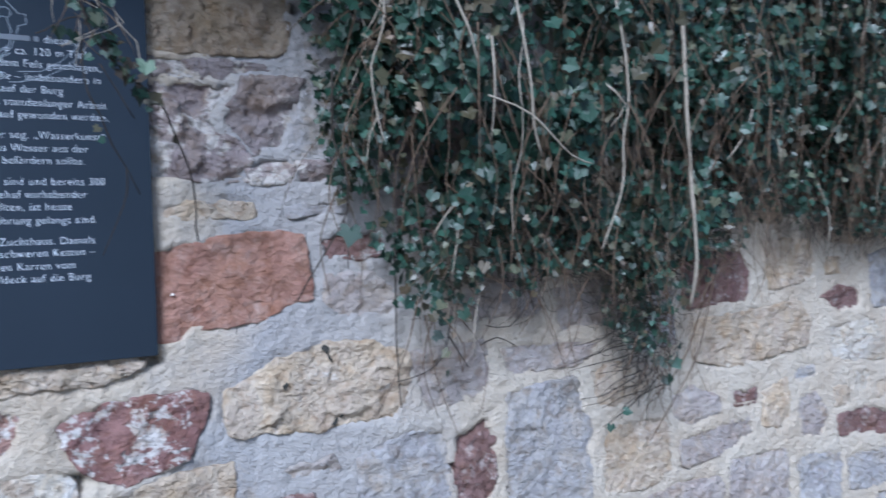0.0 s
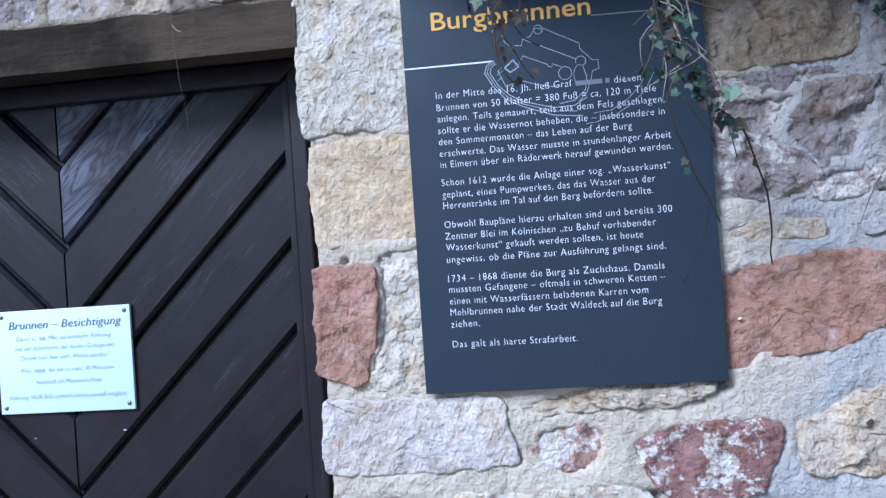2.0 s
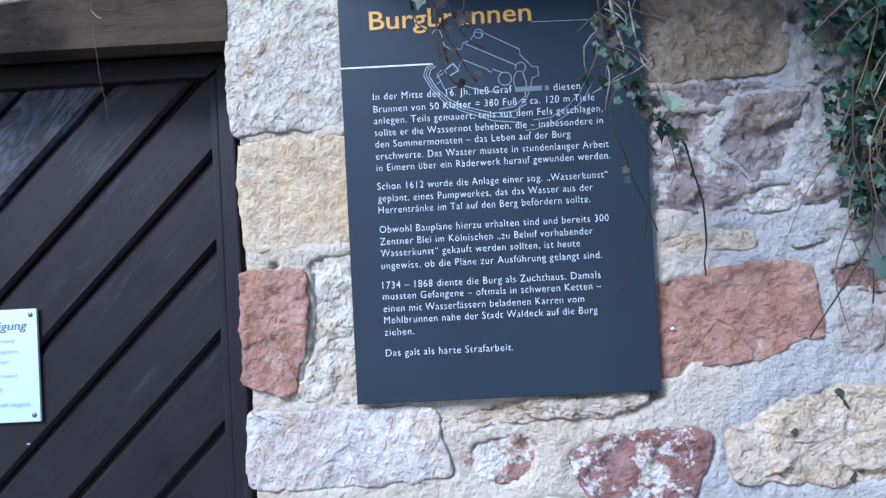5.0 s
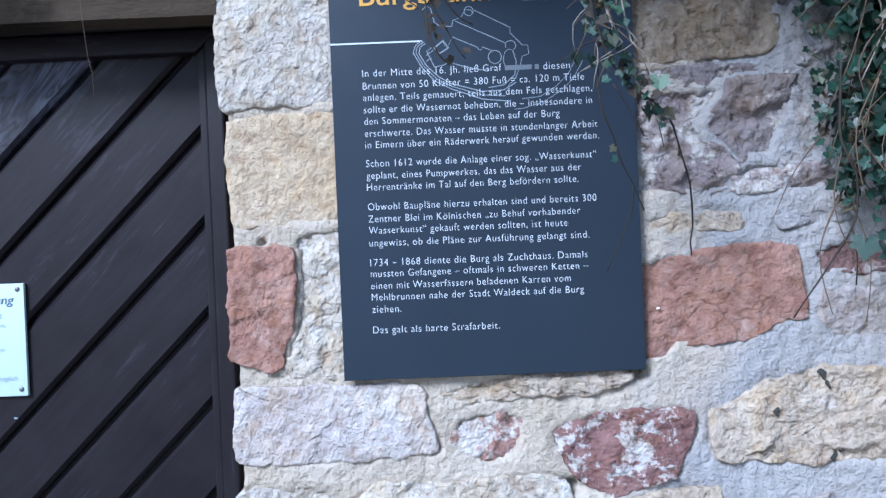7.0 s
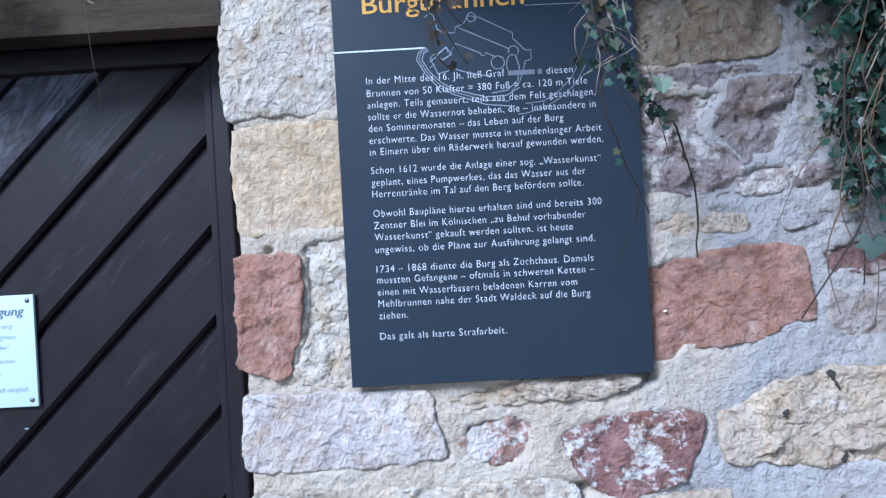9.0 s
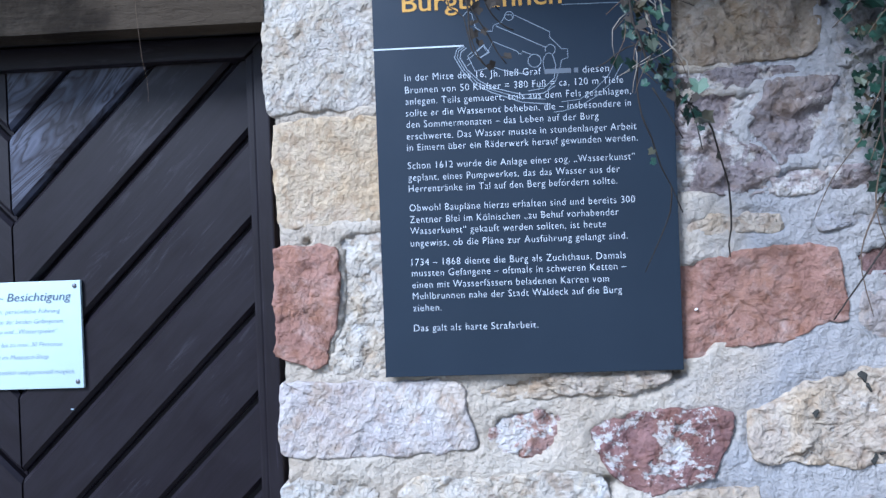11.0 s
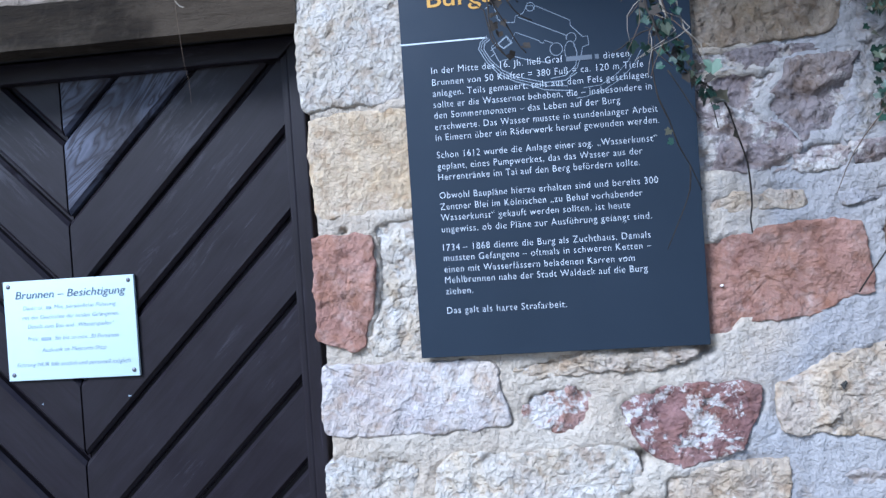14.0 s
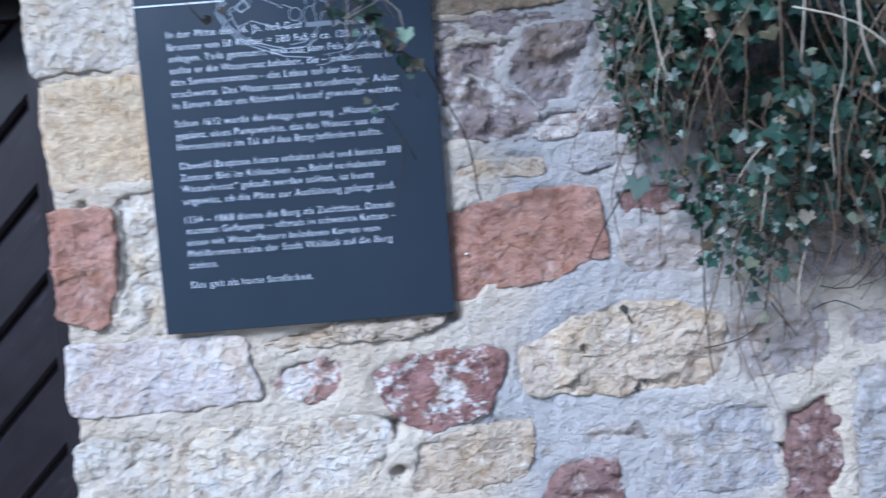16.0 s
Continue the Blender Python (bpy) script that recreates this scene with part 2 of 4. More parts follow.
def leaf_material(name, dark, light, by):
    k = Nodes(name, 0.38, 0.5)
    pick = k.random() if by == "object" else k.island()
    base = k.ramp(pick, (0.0, dark), (0.5, tuple(0.5 * (a + b) for a, b in zip(dark, light))), (0.76, light), (0.84, (0.045, 0.042, 0.022)), (0.93, (0.075, 0.06, 0.035)), (1.0, (0.11, 0.13, 0.085)))
    base = k.mix(base, k.ramp(k.noise(120, 5, 0.7), (0.3, 0.65), (0.7, 1.25)), 0.7, "MULTIPLY")
    base = k.mix(base, (0.16, 0.12, 0.06), k.ramp(k.noise(60, 6, 0.7), (0.66, 0.0), (0.74, 0.5)))
    return k.done(base, ((k.noise(160, 4, 0.6), 0.3, 0.002),), k.ramp(k.noise(30, 4, 0.6), (0.3, 0.3), (0.7, 0.55)))


LEAF = leaf_material("ivy_leaf", (0.007, 0.02, 0.012), (0.034, 0.084, 0.058), "object")
LEAF_MASS = leaf_material("ivy_leaf_mass", (0.007, 0.02, 0.012), (0.034, 0.084, 0.058), "island")
PALE_LEAF = leaf_material("pale_ivy_leaf", (0.045, 0.09, 0.055), (0.13, 0.19, 0.125), "object")
DEAD_LEAF = plain("dead_leaf", (0.036, 0.028, 0.02), 0.8, 0.5, 60)
DRY_LEAF = plain("dry_leaf", (0.5, 0.42, 0.32), 0.7, 0.4, 50)
DRY_SCRAPS = leaf_material("withered_scraps", (0.07, 0.05, 0.03), (0.2, 0.15, 0.1), "island")
PALE_STEM = plain("pale_stem", (0.36, 0.32, 0.26), 0.8, 0.4, 70)
BROWN_STEM = plain("brown_stem", (0.13, 0.09, 0.06), 0.85, 0.4, 90)
DARK_STEM = plain("dark_stem", (0.035, 0.028, 0.022), 0.8, 0.4, 90)


MOSS = plain("dark_moss", (0.045, 0.045, 0.04), 0.95, 0.5, 150)
LIME_FLECK = plain("lime_fleck", (0.85, 0.82, 0.78), 0.8, 0.1, 80)


def ground_material():
    k = Nodes("gravel", 0.95, 0.2)
    base = k.ramp(k.noise(9, 8, 0.7), (0.3, (0.2, 0.18, 0.155)), (0.7, (0.33, 0.3, 0.26)))
    return k.done(base, ((k.voronoi(60), 0.6, 0.01),))


GROUND = ground_material()


# ---- building helpers ----
from mathutils.kdtree import KDTree


def finish(name, bm, material, parent=None, label="", smooth=True):
    data = bpy.data.meshes.new(name)
    bm.normal_update()
    bm.to_mesh(data)
    bm.free()
    data.materials.append(material)
    if smooth:
        data.polygons.foreach_set("use_smooth", [True] * len(data.polygons))
    ob = new(name, data)
    ob.parent = parent
    return tagged(ob, label)


def part(name, bm, material, parent, label="", smooth=True):
    return finish(name, bm, material, parent, label, smooth)


def thing(name, place, label, category, group="", kind=""):
    ob = new(name)
    ob.location = place
    ob.empty_display_size = 0.05
    return tagged(ob, label, category, group, kind)


def under(ob, parent):
    """Hangs ob, built in world places, under a thing without moving it."""
    ob.parent = parent
    ob.matrix_parent_inverse = Matrix.Translation(parent.location).inverted()
    return ob


def box(bm, x0, x1, y0, y1, z0, z1, bevel=0.0):
    r = bmesh.ops.create_cube(bm, size=1, matrix=Matrix.LocRotScale(((x0 + x1) / 2, (y0 + y1) / 2, (z0 + z1) / 2), None, (x1 - x0, y1 - y0, z1 - z0)))
    if bevel:
        edges = {e for v in r["verts"] for e in v.link_edges}
        bmesh.ops.bevel(bm, geom=list(edges), offset=bevel, segments=2, profile=0.6, affect="EDGES")
    return bm


def tube(bm, points, r0, r1, sides=5, wobble=0.0):
    """A tapered stem through the points, smoothed."""
    pts = [Vector(p) for p in points]
    path = []
    for i in range(len(pts) - 1):
        a, b = pts[max(i - 1, 0)], pts[min(i + 2, len(pts) - 1)]
        p, q = pts[i], pts[i + 1]
        steps = max(2, int((q - p).length / 0.025))
        for s in range(steps):
            t = s / steps
            path.append(0.5 * ((2 * p) + (q - a) * t + (2 * a - 5 * p + 4 * q - b) * t * t + (3 * p - a - 3 * q + b) * t**3))
    path.append(pts[-1])
    rings = []
    for i, p in enumerate(path):
        ahead = (path[min(i + 1, len(path) - 1)] - path[max(i - 1, 0)]).normalized()
        side = ahead.cross(Vector((0.3, 0.9, 0.2))).normalized()
        up = side.cross(ahead)
        r = r0 + (r1 - r0) * i / (len(path) - 1)
        off = noise.noise_vector(p * 14) * wobble
        r *= 1 + 0.35 * noise.noise(p * 60)
        rings.append([bm.verts.new(p + off + r * (math.cos(2 * math.pi * j / sides) * side + math.sin(2 * math.pi * j / sides) * up)) for j in range(sides)])
    for a, b in zip(rings, rings[1:]):
        for j in range(sides):
            bm.faces.new((a[j], a[(j + 1) % sides], b[(j + 1) % sides], b[j]))
    bm.faces.new(rings[0][::-1])
    bm.faces.new(rings[-1])
    return bm


# ---- ground ----
bm = bmesh.new()
bmesh.ops.create_grid(bm, x_segments=8, y_segments=8, size=1500)
tagged(finish("ground", bm, GROUND, smooth=False), "pale trodden gravel in front of the castle wall", "ground", kind="structure")

# ---- walls: a mortar body with an uneven face, stones set into it ----
JAMB, DOOR_LEFT, LINTEL_TOP, WALL_TOP, WALL_END = -0.215, -1.56, 2.15, 2.9, 4.6


def wall_body(name, label, mortar=MORTAR):
    """A wall to which stones are hung; raise_wall() gives it its body."""
    ob = new(name, bpy.data.meshes.new(name))
    ob.data.materials.append(mortar)
    return tagged(ob, label, "wall", kind="structure")


def raise_wall(ob, x0, x1, z0, z1, step):
    """A thick wall whose front face bulges and dips as hand-laid mortar does, and gapes here and there along the stones."""
    points = [p for _, _, _, _, line in PLACED for p in line]
    tree = KDTree(len(points))
    for i, p in enumerate(points):
        tree.insert((p.x, 0, p.y), i)
    tree.balance()
    nx, nz = max(2, round((x1 - x0) / step)), max(2, round((z1 - z0) / step))
    hidden = np.zeros((nx + 1, nz + 1), bool)
    gx, gz = np.linspace(x0, x1, nx + 1), np.linspace(z0, z1, nz + 1)
    for a, b, c, d, line in PLACED:
        i0, i1, j0, j1 = np.searchsorted(gx, a), np.searchsorted(gx, b), np.searchsorted(gz, c), np.searchsorted(gz, d)
        if i1 <= i0 or j1 <= j0:
            continue
        mx, mz = np.meshgrid(gx[i0:i1], gz[j0:j1], indexing="ij")
        inside = np.zeros(mx.shape, bool)
        for p, q in zip(line, line[1:] + line[:1]):
            if p.y != q.y:
                inside ^= ((p.y > mz) != (q.y > mz)) & (mx < (q.x - p.x) * (mz - p.y) / (q.y - p.y) + p.x)
        hidden[i0:i1, j0:j1] |= inside
    bm = bmesh.new()
    front = []
    for i in range(nx + 1):
        col = []
        for j in range(nz + 1):
            x, z = x0 + (x1 - x0) * i / nx, z0 + (z1 - z0) * j / nz
            y = 0.022 + 0.006 * noise.noise((x * 6, 1.7, z * 6)) + 0.004 * noise.noise((x * 21, 5.2, z * 21)) + 0.004 * noise.noise((x * 50, 9.1, z * 50)) + 0.005 * noise.noise((x * 95, 2.1, z * 95))
            near = tree.find((x, 0, z))[2]
            gape = max(0.0, noise.noise((x * 7 + 3, 8.8, z * 13)) - 0.12) * max(0.0, 1 - near / 0.012)
            y += 0.026 * gape
            for cx, cz, r in CREVICES:
                y += 0.06 * max(0.0, 1 - math.hypot((x - cx) / 1.3, z - cz) / r)
            if hidden[i, j]:
                y = 0.075 if near > 0.014 else max(y, 0.0215 if near < 0.006 else 0.027)
            col.append(bm.verts.new((x, y, z)))
        front.append(col)
    for i in range(nx):
        for j in range(nz):
            bm.faces.new((front[i][j], front[i + 1][j], front[i + 1][j + 1], front[i][j + 1]))
    rim = [front[i][0] for i in range(nx + 1)] + [front[nx][j] for j in range(1, nz + 1)] + [front[i][nz] for i in range(nx - 1, -1, -1)] + [front[0][j] for j in range(nz - 1, 0, -1)]
    back = [bm.verts.new((v.co.x, 0.55, v.co.z)) for v in rim]
    for k in range(len(rim)):
        n = (k + 1) % len(rim)
        bm.faces.new((rim[n], rim[k], back[k], back[n]))
    bm.faces.new(back)
    bm.normal_update()
    bm.to_mesh(ob.data)
    bm.free()
    ob.data.polygons.foreach_set("use_smooth", [True] * len(ob.data.polygons))


wall_east = wall_body("wall_east", "rubble stone castle wall in pale lime mortar")
wall_west = wall_body("wall_west", "rubble stone castle wall beside the door")
wall_over_door = wall_body("wall_over_door", "rubble stonework above the timber lintel", DARK_MORTAR)

# open gaps where the mortar has fallen out: x, z, radius
CREVICES = [(0.447, 1.062, 0.026), (0.592, 1.288, 0.016), (-0.16, 1.584, 0.007), (0.455, 0.96, 0.02), (0.915, 2.03, 0.016), (1.268, 0.95, 0.014)]
PLACED = []


def outline(corners, step):
    """The corners as a rounded, slightly ragged closed line."""
    ring = [Vector(c) for c in corners]
    area = sum(a.x * b.y - b.x * a.y for a, b in zip(ring, ring[1:] + ring[:1]))
    if area < 0:
        ring.reverse()
    for cut in (0.07, 0.2):
        ring = [p for a, b in zip(ring, ring[1:] + ring[:1]) for p in (a.lerp(b, cut), a.lerp(b, 1 - cut))]
    line = []
    for a, b in zip(ring, ring[1:] + ring[:1]):
        n = max(1, round((b - a).length / step))
        line += [a.lerp(b, i / n) for i in range(n)]
    out = []
    for p in line:
        v = noise.noise_vector((p.x * 24, 3.3, p.y * 24)) * 0.008 + noise.noise_vector((p.x * 70, 7.7, p.y * 70)) * 0.004
        out.append(p + Vector((v.x, v.z)))
    return out


def stone(kind, face, *corners, relief=1.0, depth=0.09, step=0.0055, parent=None, name="stone", tilt=0.0, material=None, edge=1.0):
    """One stone of the wall: corners in the wall's plane (x, z), its face at y = face, a rough cleft front."""
    line = outline(corners, step)
    if not material:
        face = 0.0198 + 0.4 * (face - 0.02)
    centre = sum(line, Vector((0, 0))) / len(line)
    reach = sum((p - centre).length for p in line) / len(line)
    if not material:
        PLACED.append((min(p.x for p in line), max(p.x for p in line), min(p.y for p in line), max(p.y for p in line), line))
    seed = centre.x * 7.3 + centre.y * 3.1
    levels = [(0.0, depth, 0), (0.0, 0.0055 * edge, 0.6), (0.0012, 0.002 * edge, 0.85), (0.005, 0.0003 * edge, 1.0)]
    rings = max(2, round(reach / (step * 1.15)))
    bm = bmesh.new()
    previous = None
    lean = noise.noise((seed, 0.5, 0.5)) * 0.06

    def front(p, inward):
        q = Vector((p.x, seed, p.y))
        rough = 0.5 + 1.4 * max(0.0, noise.noise(q * 4.5 + Vector((9, 2, 5))) + 0.15)
        h = 0.004 * noise.noise(q * 5.5) + 0.002 * noise.noise(q * 14) + rough * (0.0035 * noise.noise(q * 34) + 0.002 * noise.noise(q * 78))
        plate = noise.noise(Vector((q.x * 6, q.y, q.z * 10)) + Vector((4, 4, 4)))
        h += 0.0035 * max(-1, min(1, plate * 12)) + rough * 0.0018 * max(-1, min(1, noise.noise(q * 17) * 7))
        for cell, slope in ((24, 0.34), (60, 0.22)):
            planes = []
            for c in noise.voronoi(Vector((q.x * cell, seed * 3, q.z * cell * 1.4)))[1]:
                t = noise.noise_vector(c * 5.3)
                planes.append(slope * (t.x * (q.x - c.x / cell) + t.z * (q.z - c.z / cell / 1.4)) + 0.06 / cell * t.y)
            h += max(planes) - 0.08 / cell
        return -relief * h * inward + lean * (p.x - centre.x) + tilt * (p.y - centre.y)

    for k in range(4 + rings):
        row = []
        for p in line:
            r = max((p - centre).length, 1e-4)
            if k < 4:
                inset, back, inward = levels[k]
                q = p + (centre - p) * min(inset / r, 0.5)
            else:
                back, inward = 0.0, 1.0
                s = (k - 3) / rings
                q = p + (centre - p) * min(1.0, 0.02 + 0.98 * s) if s < 1 else centre
                q = p.lerp(centre, min(0.007 / r, 0.5)).lerp(centre, s)
            row.append((q, face + back + front(q, inward)))
        if k == 3 + rings:
            tip = bm.verts.new((centre.x, row[0][1], centre.y))
            for i in range(len(line)):
                bm.faces.new((previous[i], previous[(i + 1) % len(line)], tip))
            break
        verts = [bm.verts.new((q.x, y, q.y)) for q, y in row]
        if previous:
            for i in range(len(line)):
                j = (i + 1) % len(line)
                bm.faces.new((previous[i], previous[j], verts[j], verts[i]))
        previous = verts
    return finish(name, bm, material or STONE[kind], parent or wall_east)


# stones of the door's jamb, from the top down
stone("white", 0.02, (-0.235, 2.30), (0.1, 2.3), (0.1, 1.855), (-0.1, 1.855), (-0.225, 1.85), (-0.24, 1.9), depth=0.3, relief=0.55)
stone("white", 0.02, (-0.23, 2.62), (0.16, 2.62), (0.16, 2.32), (-0.23, 2.32), depth=0.3)
stone("tan", 0.03, (-0.228, 1.84), (0.1, 1.85), (0.1, 1.625), (-0.2, 1.608), (-0.222, 1.63), depth=0.3, relief=0.4)
stone("red", -0.004, (-0.227, 1.579), (-0.096, 1.572), (-0.088, 1.512), (-0.096, 1.432), (-0.112, 1.387), (-0.118, 1.328), (-0.15, 1.316), (-0.211, 1.338), (-0.23, 1.345), (-0.23, 1.427), (-0.236, 1.497), depth=0.26, relief=0.9)
# rough white render, modelled as a stone
stone("white", 0.03, (-0.1, 1.6), (0.1, 1.615), (0.1, 1.3), (-0.14, 1.305), (-0.13, 1.37), (-0.105, 1.43), edge=0.5)
stone("tooled", 0.008, (-0.23, 1.292), (-0.1, 1.292), (0.15, 1.288), (0.165, 1.25), (0.185, 1.14), (-0.1, 1.128), (-0.235, 1.135), depth=0.3, relief=0.5)
stone("white", 0.02, (-0.235, 1.065), (-0.2, 1.092), (-0.05, 1.082), (-0.03, 1.05), (-0.04, 0.9), (-0.235, 0.9), depth=0.3)
stone("cream", 0.02, (-0.23, 0.88), (0.06, 0.87), (0.05, 0.68), (-0.23, 0.68), depth=0.3)
stone("cream", 0.02, (-0.23, 0.66), (-0.02, 0.65), (-0.02, 0.42), (-0.23, 0.42), depth=0.3)
stone("grey_pink", 0.02, (-0.23, 0.4), (0.08, 0.4), (0.08, 0.05), (-0.23, 0.05), depth=0.3)

# under the board
stone("limed_pale", 0.022, (0.2, 1.2), (0.25, 1.222), (0.35, 1.225), (0.362, 1.18), (0.34, 1.13), (0.27, 1.115), (0.21, 1.15), relief=1.2)
stone("limed_red", 0.012, (0.395, 1.18), (0.46, 1.212), (0.58, 1.222), (0.7, 1.215), (0.697, 1.16), (0.655, 1.07), (0.52, 1.036), (0.455, 1.085), relief=1.1)
stone("cream", 0.018, (0.17, 1.262), (0.3, 1.3), (0.59, 1.315), (0.58, 1.28), (0.52, 1.25), (0.39, 1.247), (0.22, 1.24), relief=1.3)
stone("white", 0.015, (0.01, 1.06), (0.05, 1.09), (0.17, 1.085), (0.29, 1.092), (0.43, 1.096), (0.452, 1.03), (0.39, 0.935), (0.12, 0.92), (0.0, 0.925))
stone("cream", 0.018, (0.49, 1.02), (0.61, 1.052), (0.75, 1.056), (0.752, 1.0), (0.73, 0.93), (0.62, 0.915), (0.47, 0.9))
stone("dark_red", 0.015, (0.745, 0.88), (0.79, 0.945), (0.83, 0.962), (0.92, 0.962), (0.935, 0.9), (0.92, 0.8), (0.75, 0.8), relief=1.4)
stone("cream", 0.02, (0.08, 0.88), (0.42, 0.9), (0.44, 0.74), (0.1, 0.73))
stone("white", 0.02, (0.47, 0.87), (0.71, 0.87), (0.71, 0.7), (0.47, 0.71))

# beside the board
stone("brown", 0.02, (0.5, 2.1), (0.88, 2.085), (0.903, 2.04), (0.902, 1.95), (0.872, 1.915), (0.7, 1.908), (0.5, 1.915), relief=1.4)
stone("purple", 0.034, (0.5, 1.91), (0.629, 1.908), (0.9, 1.9), (0.92, 1.87), (0.704, 1.86), (0.5, 1.86), relief=0.7, edge=0.5)
stone("limed_purple", 0.026, (0.5, 1.872), (0.62, 1.872), (0.79, 1.866), (0.785, 1.84), (0.735, 1.783), (0.765, 1.745), (0.812, 1.704), (0.806, 1.648), (0.69, 1.645), (0.5, 1.65), relief=1.9)
stone("purple", 0.012, (0.782, 1.868), (0.839, 1.884), (0.928, 1.876), (0.918, 1.819), (0.898, 1.747), (0.882, 1.703), (0.816, 1.702), (0.755, 1.74), (0.727, 1.784), (0.776, 1.836), relief=1.6, edge=1.6)
stone("limed_purple", 0.032, (0.79, 1.712), (0.88, 1.712), (0.906, 1.69), (0.902, 1.64), (0.795, 1.641), relief=1.6)
stone("limed_purple", 0.034, (0.895, 1.702), (1.012, 1.704), (1.016, 1.64), (0.9, 1.638), relief=1.6)
# smooth bluish mortar, modelled as a flat stone over the paler joints
stone("blue", 0.036, (0.92, 1.885), (1.04, 1.886), (1.04, 1.69), (0.895, 1.69), (0.885, 1.735), (0.91, 1.82), relief=1.0, edge=0.5)
stone("blue", 0.03, (0.922, 2.03), (1.05, 2.04), (1.05, 1.9), (0.922, 1.888), relief=1.2)
stone("cream", 0.025, (0.62, 1.612), (0.81, 1.604), (0.812, 1.572), (0.7, 1.567), (0.61, 1.57), relief=0.8)
stone("blue", 0.025, (0.87, 1.602), (1.02, 1.607), (1.03, 1.578), (0.88, 1.566), relief=0.8)
stone("red", 0.022, (0.55, 1.505), (0.611, 1.513), (0.704, 1.533), (0.805, 1.543), (0.915, 1.537), (0.924, 1.475), (0.938, 1.39), (0.871, 1.377), (0.814, 1.347), (0.735, 1.334), (0.681, 1.343), (0.651, 1.319), (0.55, 1.318), relief=0.75)
stone("dark_red", 0.03, (0.945, 1.528), (0.991, 1.536), (1.1, 1.545), (1.11, 1.475), (1.03, 1.469), (0.965, 1.467))
stone("grey_pink", 0.025, (0.955, 1.44), (1.07, 1.445), (1.14, 1.39), (1.15, 1.335), (0.99, 1.338), (0.95, 1.38))
stone("cream", 0.014, (0.725, 1.2), (0.83, 1.262), (0.96, 1.295), (1.06, 1.285), (1.165, 1.25), (1.165, 1.15), (1.12, 1.092), (0.86, 1.095), (0.735, 1.108), relief=1.3)
stone("grey_pink", 0.022, (0.85, 1.022), (0.97, 1.034), (0.99, 1.0), (0.87, 0.996))
stone("blue", 0.02, (1.02, 1.03), (1.17, 1.063), (1.262, 1.05), (1.265, 0.86), (1.02, 0.87))

# low on the wall, past the hanging ivy
stone("dark_red", 0.018, (1.275, 1.03), (1.375, 1.07), (1.4, 1.0), (1.39, 0.88), (1.37, 0.8), (1.27, 0.8), relief=1.4)
stone("blue", 0.022, (1.425, 1.12), (1.66, 1.14), (1.71, 0.98), (1.7, 0.77), (1.42, 0.8))
stone("grey_pink", 0.026, (1.16, 1.25), (1.38, 1.262), (1.4, 1.13), (1.2, 1.09), edge=0.6)
stone("grey_pink", 0.024, (1.42, 1.24), (1.76, 1.22), (1.66, 1.16), (1.43, 1.15), edge=0.6)
stone("grey_pink", 0.03, (1.58, 1.38), (1.82, 1.4), (1.83, 1.26), (1.6, 1.25))
stone("grey_pink", 0.026, (1.25, 1.44), (1.54, 1.45), (1.55, 1.3), (1.26, 1.3))
stone("cream", 0.02, (1.75, 0.98), (1.97, 0.98), (2.0, 0.82), (1.89, 0.78), (1.74, 0.8))
stone("grey_pink", 0.02, (2.0, 1.03), (2.08, 1.06), (2.2, 1.01), (2.22, 0.97), (2.07, 0.93), (2.0, 0.97))
stone("grey_pink", 0.02, (2.02, 0.9), (2.33, 0.935), (2.35, 0.87), (2.2, 0.83), (2.03, 0.815))
stone("dark_red", 0.03, (2.25, 1.02), (2.37, 1.01), (2.37, 0.96), (2.25, 0.966))
stone("cream", 0.022, (2.39, 1.0), (2.5, 1.04), (2.53, 0.9), (2.47, 0.87), (2.38, 0.89))
stone("grey_pink", 0.02, (2.55, 0.96), (2.65, 0.975), (2.7, 0.89), (2.68, 0.82), (2.57, 0.82))
stone("dark_red", 0.03, (2.75, 0.87), (2.91, 0.89), (3.06, 0.85), (3.07, 0.76), (2.75, 0.8))
stone("dark_red", 0.03, (2.67, 1.28), (2.77, 1.32), (2.89, 1.29), (2.89, 1.23), (2.77, 1.215))
stone("dark_red", 0.018, (2.05, 1.45), (2.31, 1.45), (2.345, 1.38), (2.33, 1.29), (2.05, 1.28))
stone("cream", 0.02, (2.1, 1.25), (2.56, 1.28), (2.63, 1.2), (2.6, 1.12), (2.25, 1.085), (2.08, 1.13))
stone("grey_pink", 0.02, (2.23, 0.81), (2.5, 0.81), (2.52, 0.64), (2.23, 0.65))
stone("blue", 0.02, (2.55, 0.77), (2.77, 0.75), (2.78, 0.58), (2.55, 0.6))
stone("blue", 0.02, (2.8, 0.72), (3.1, 0.73), (3.1, 0.58), (2.81, 0.6))
stone("cream", 0.024, (2.38, 1.47), (2.63, 1.48), (2.65, 1.34), (2.42, 1.31))
stone("blue", 0.024, (2.54, 1.06), (2.64, 1.06), (2.64, 1.01), (2.53, 1.01))
stone("grey_pink", 0.02, (1.9, 0.77), (2.2, 0.77), (2.21, 0.62), (1.88, 0.64))
stone("white", 0.024, (2.71, 1.18), (2.98, 1.19), (3.04, 1.03), (2.73, 1.06))

# moss tufts and a fleck of lime on the stones
for x, z, r in ((0.958, 1.274, 0.011), (0.966, 1.255, 0.007), (0.972, 1.108, 0.012), (0.985, 1.12, 0.007), (0.862, 1.205, 0.007)):
    stone("blue", 0.0095, (x - r, z), (x, z - r * 1.3), (x + r * 0.8, z), (x, z + r), relief=1.0, step=0.003, name="moss", material=MOSS, depth=0.02)
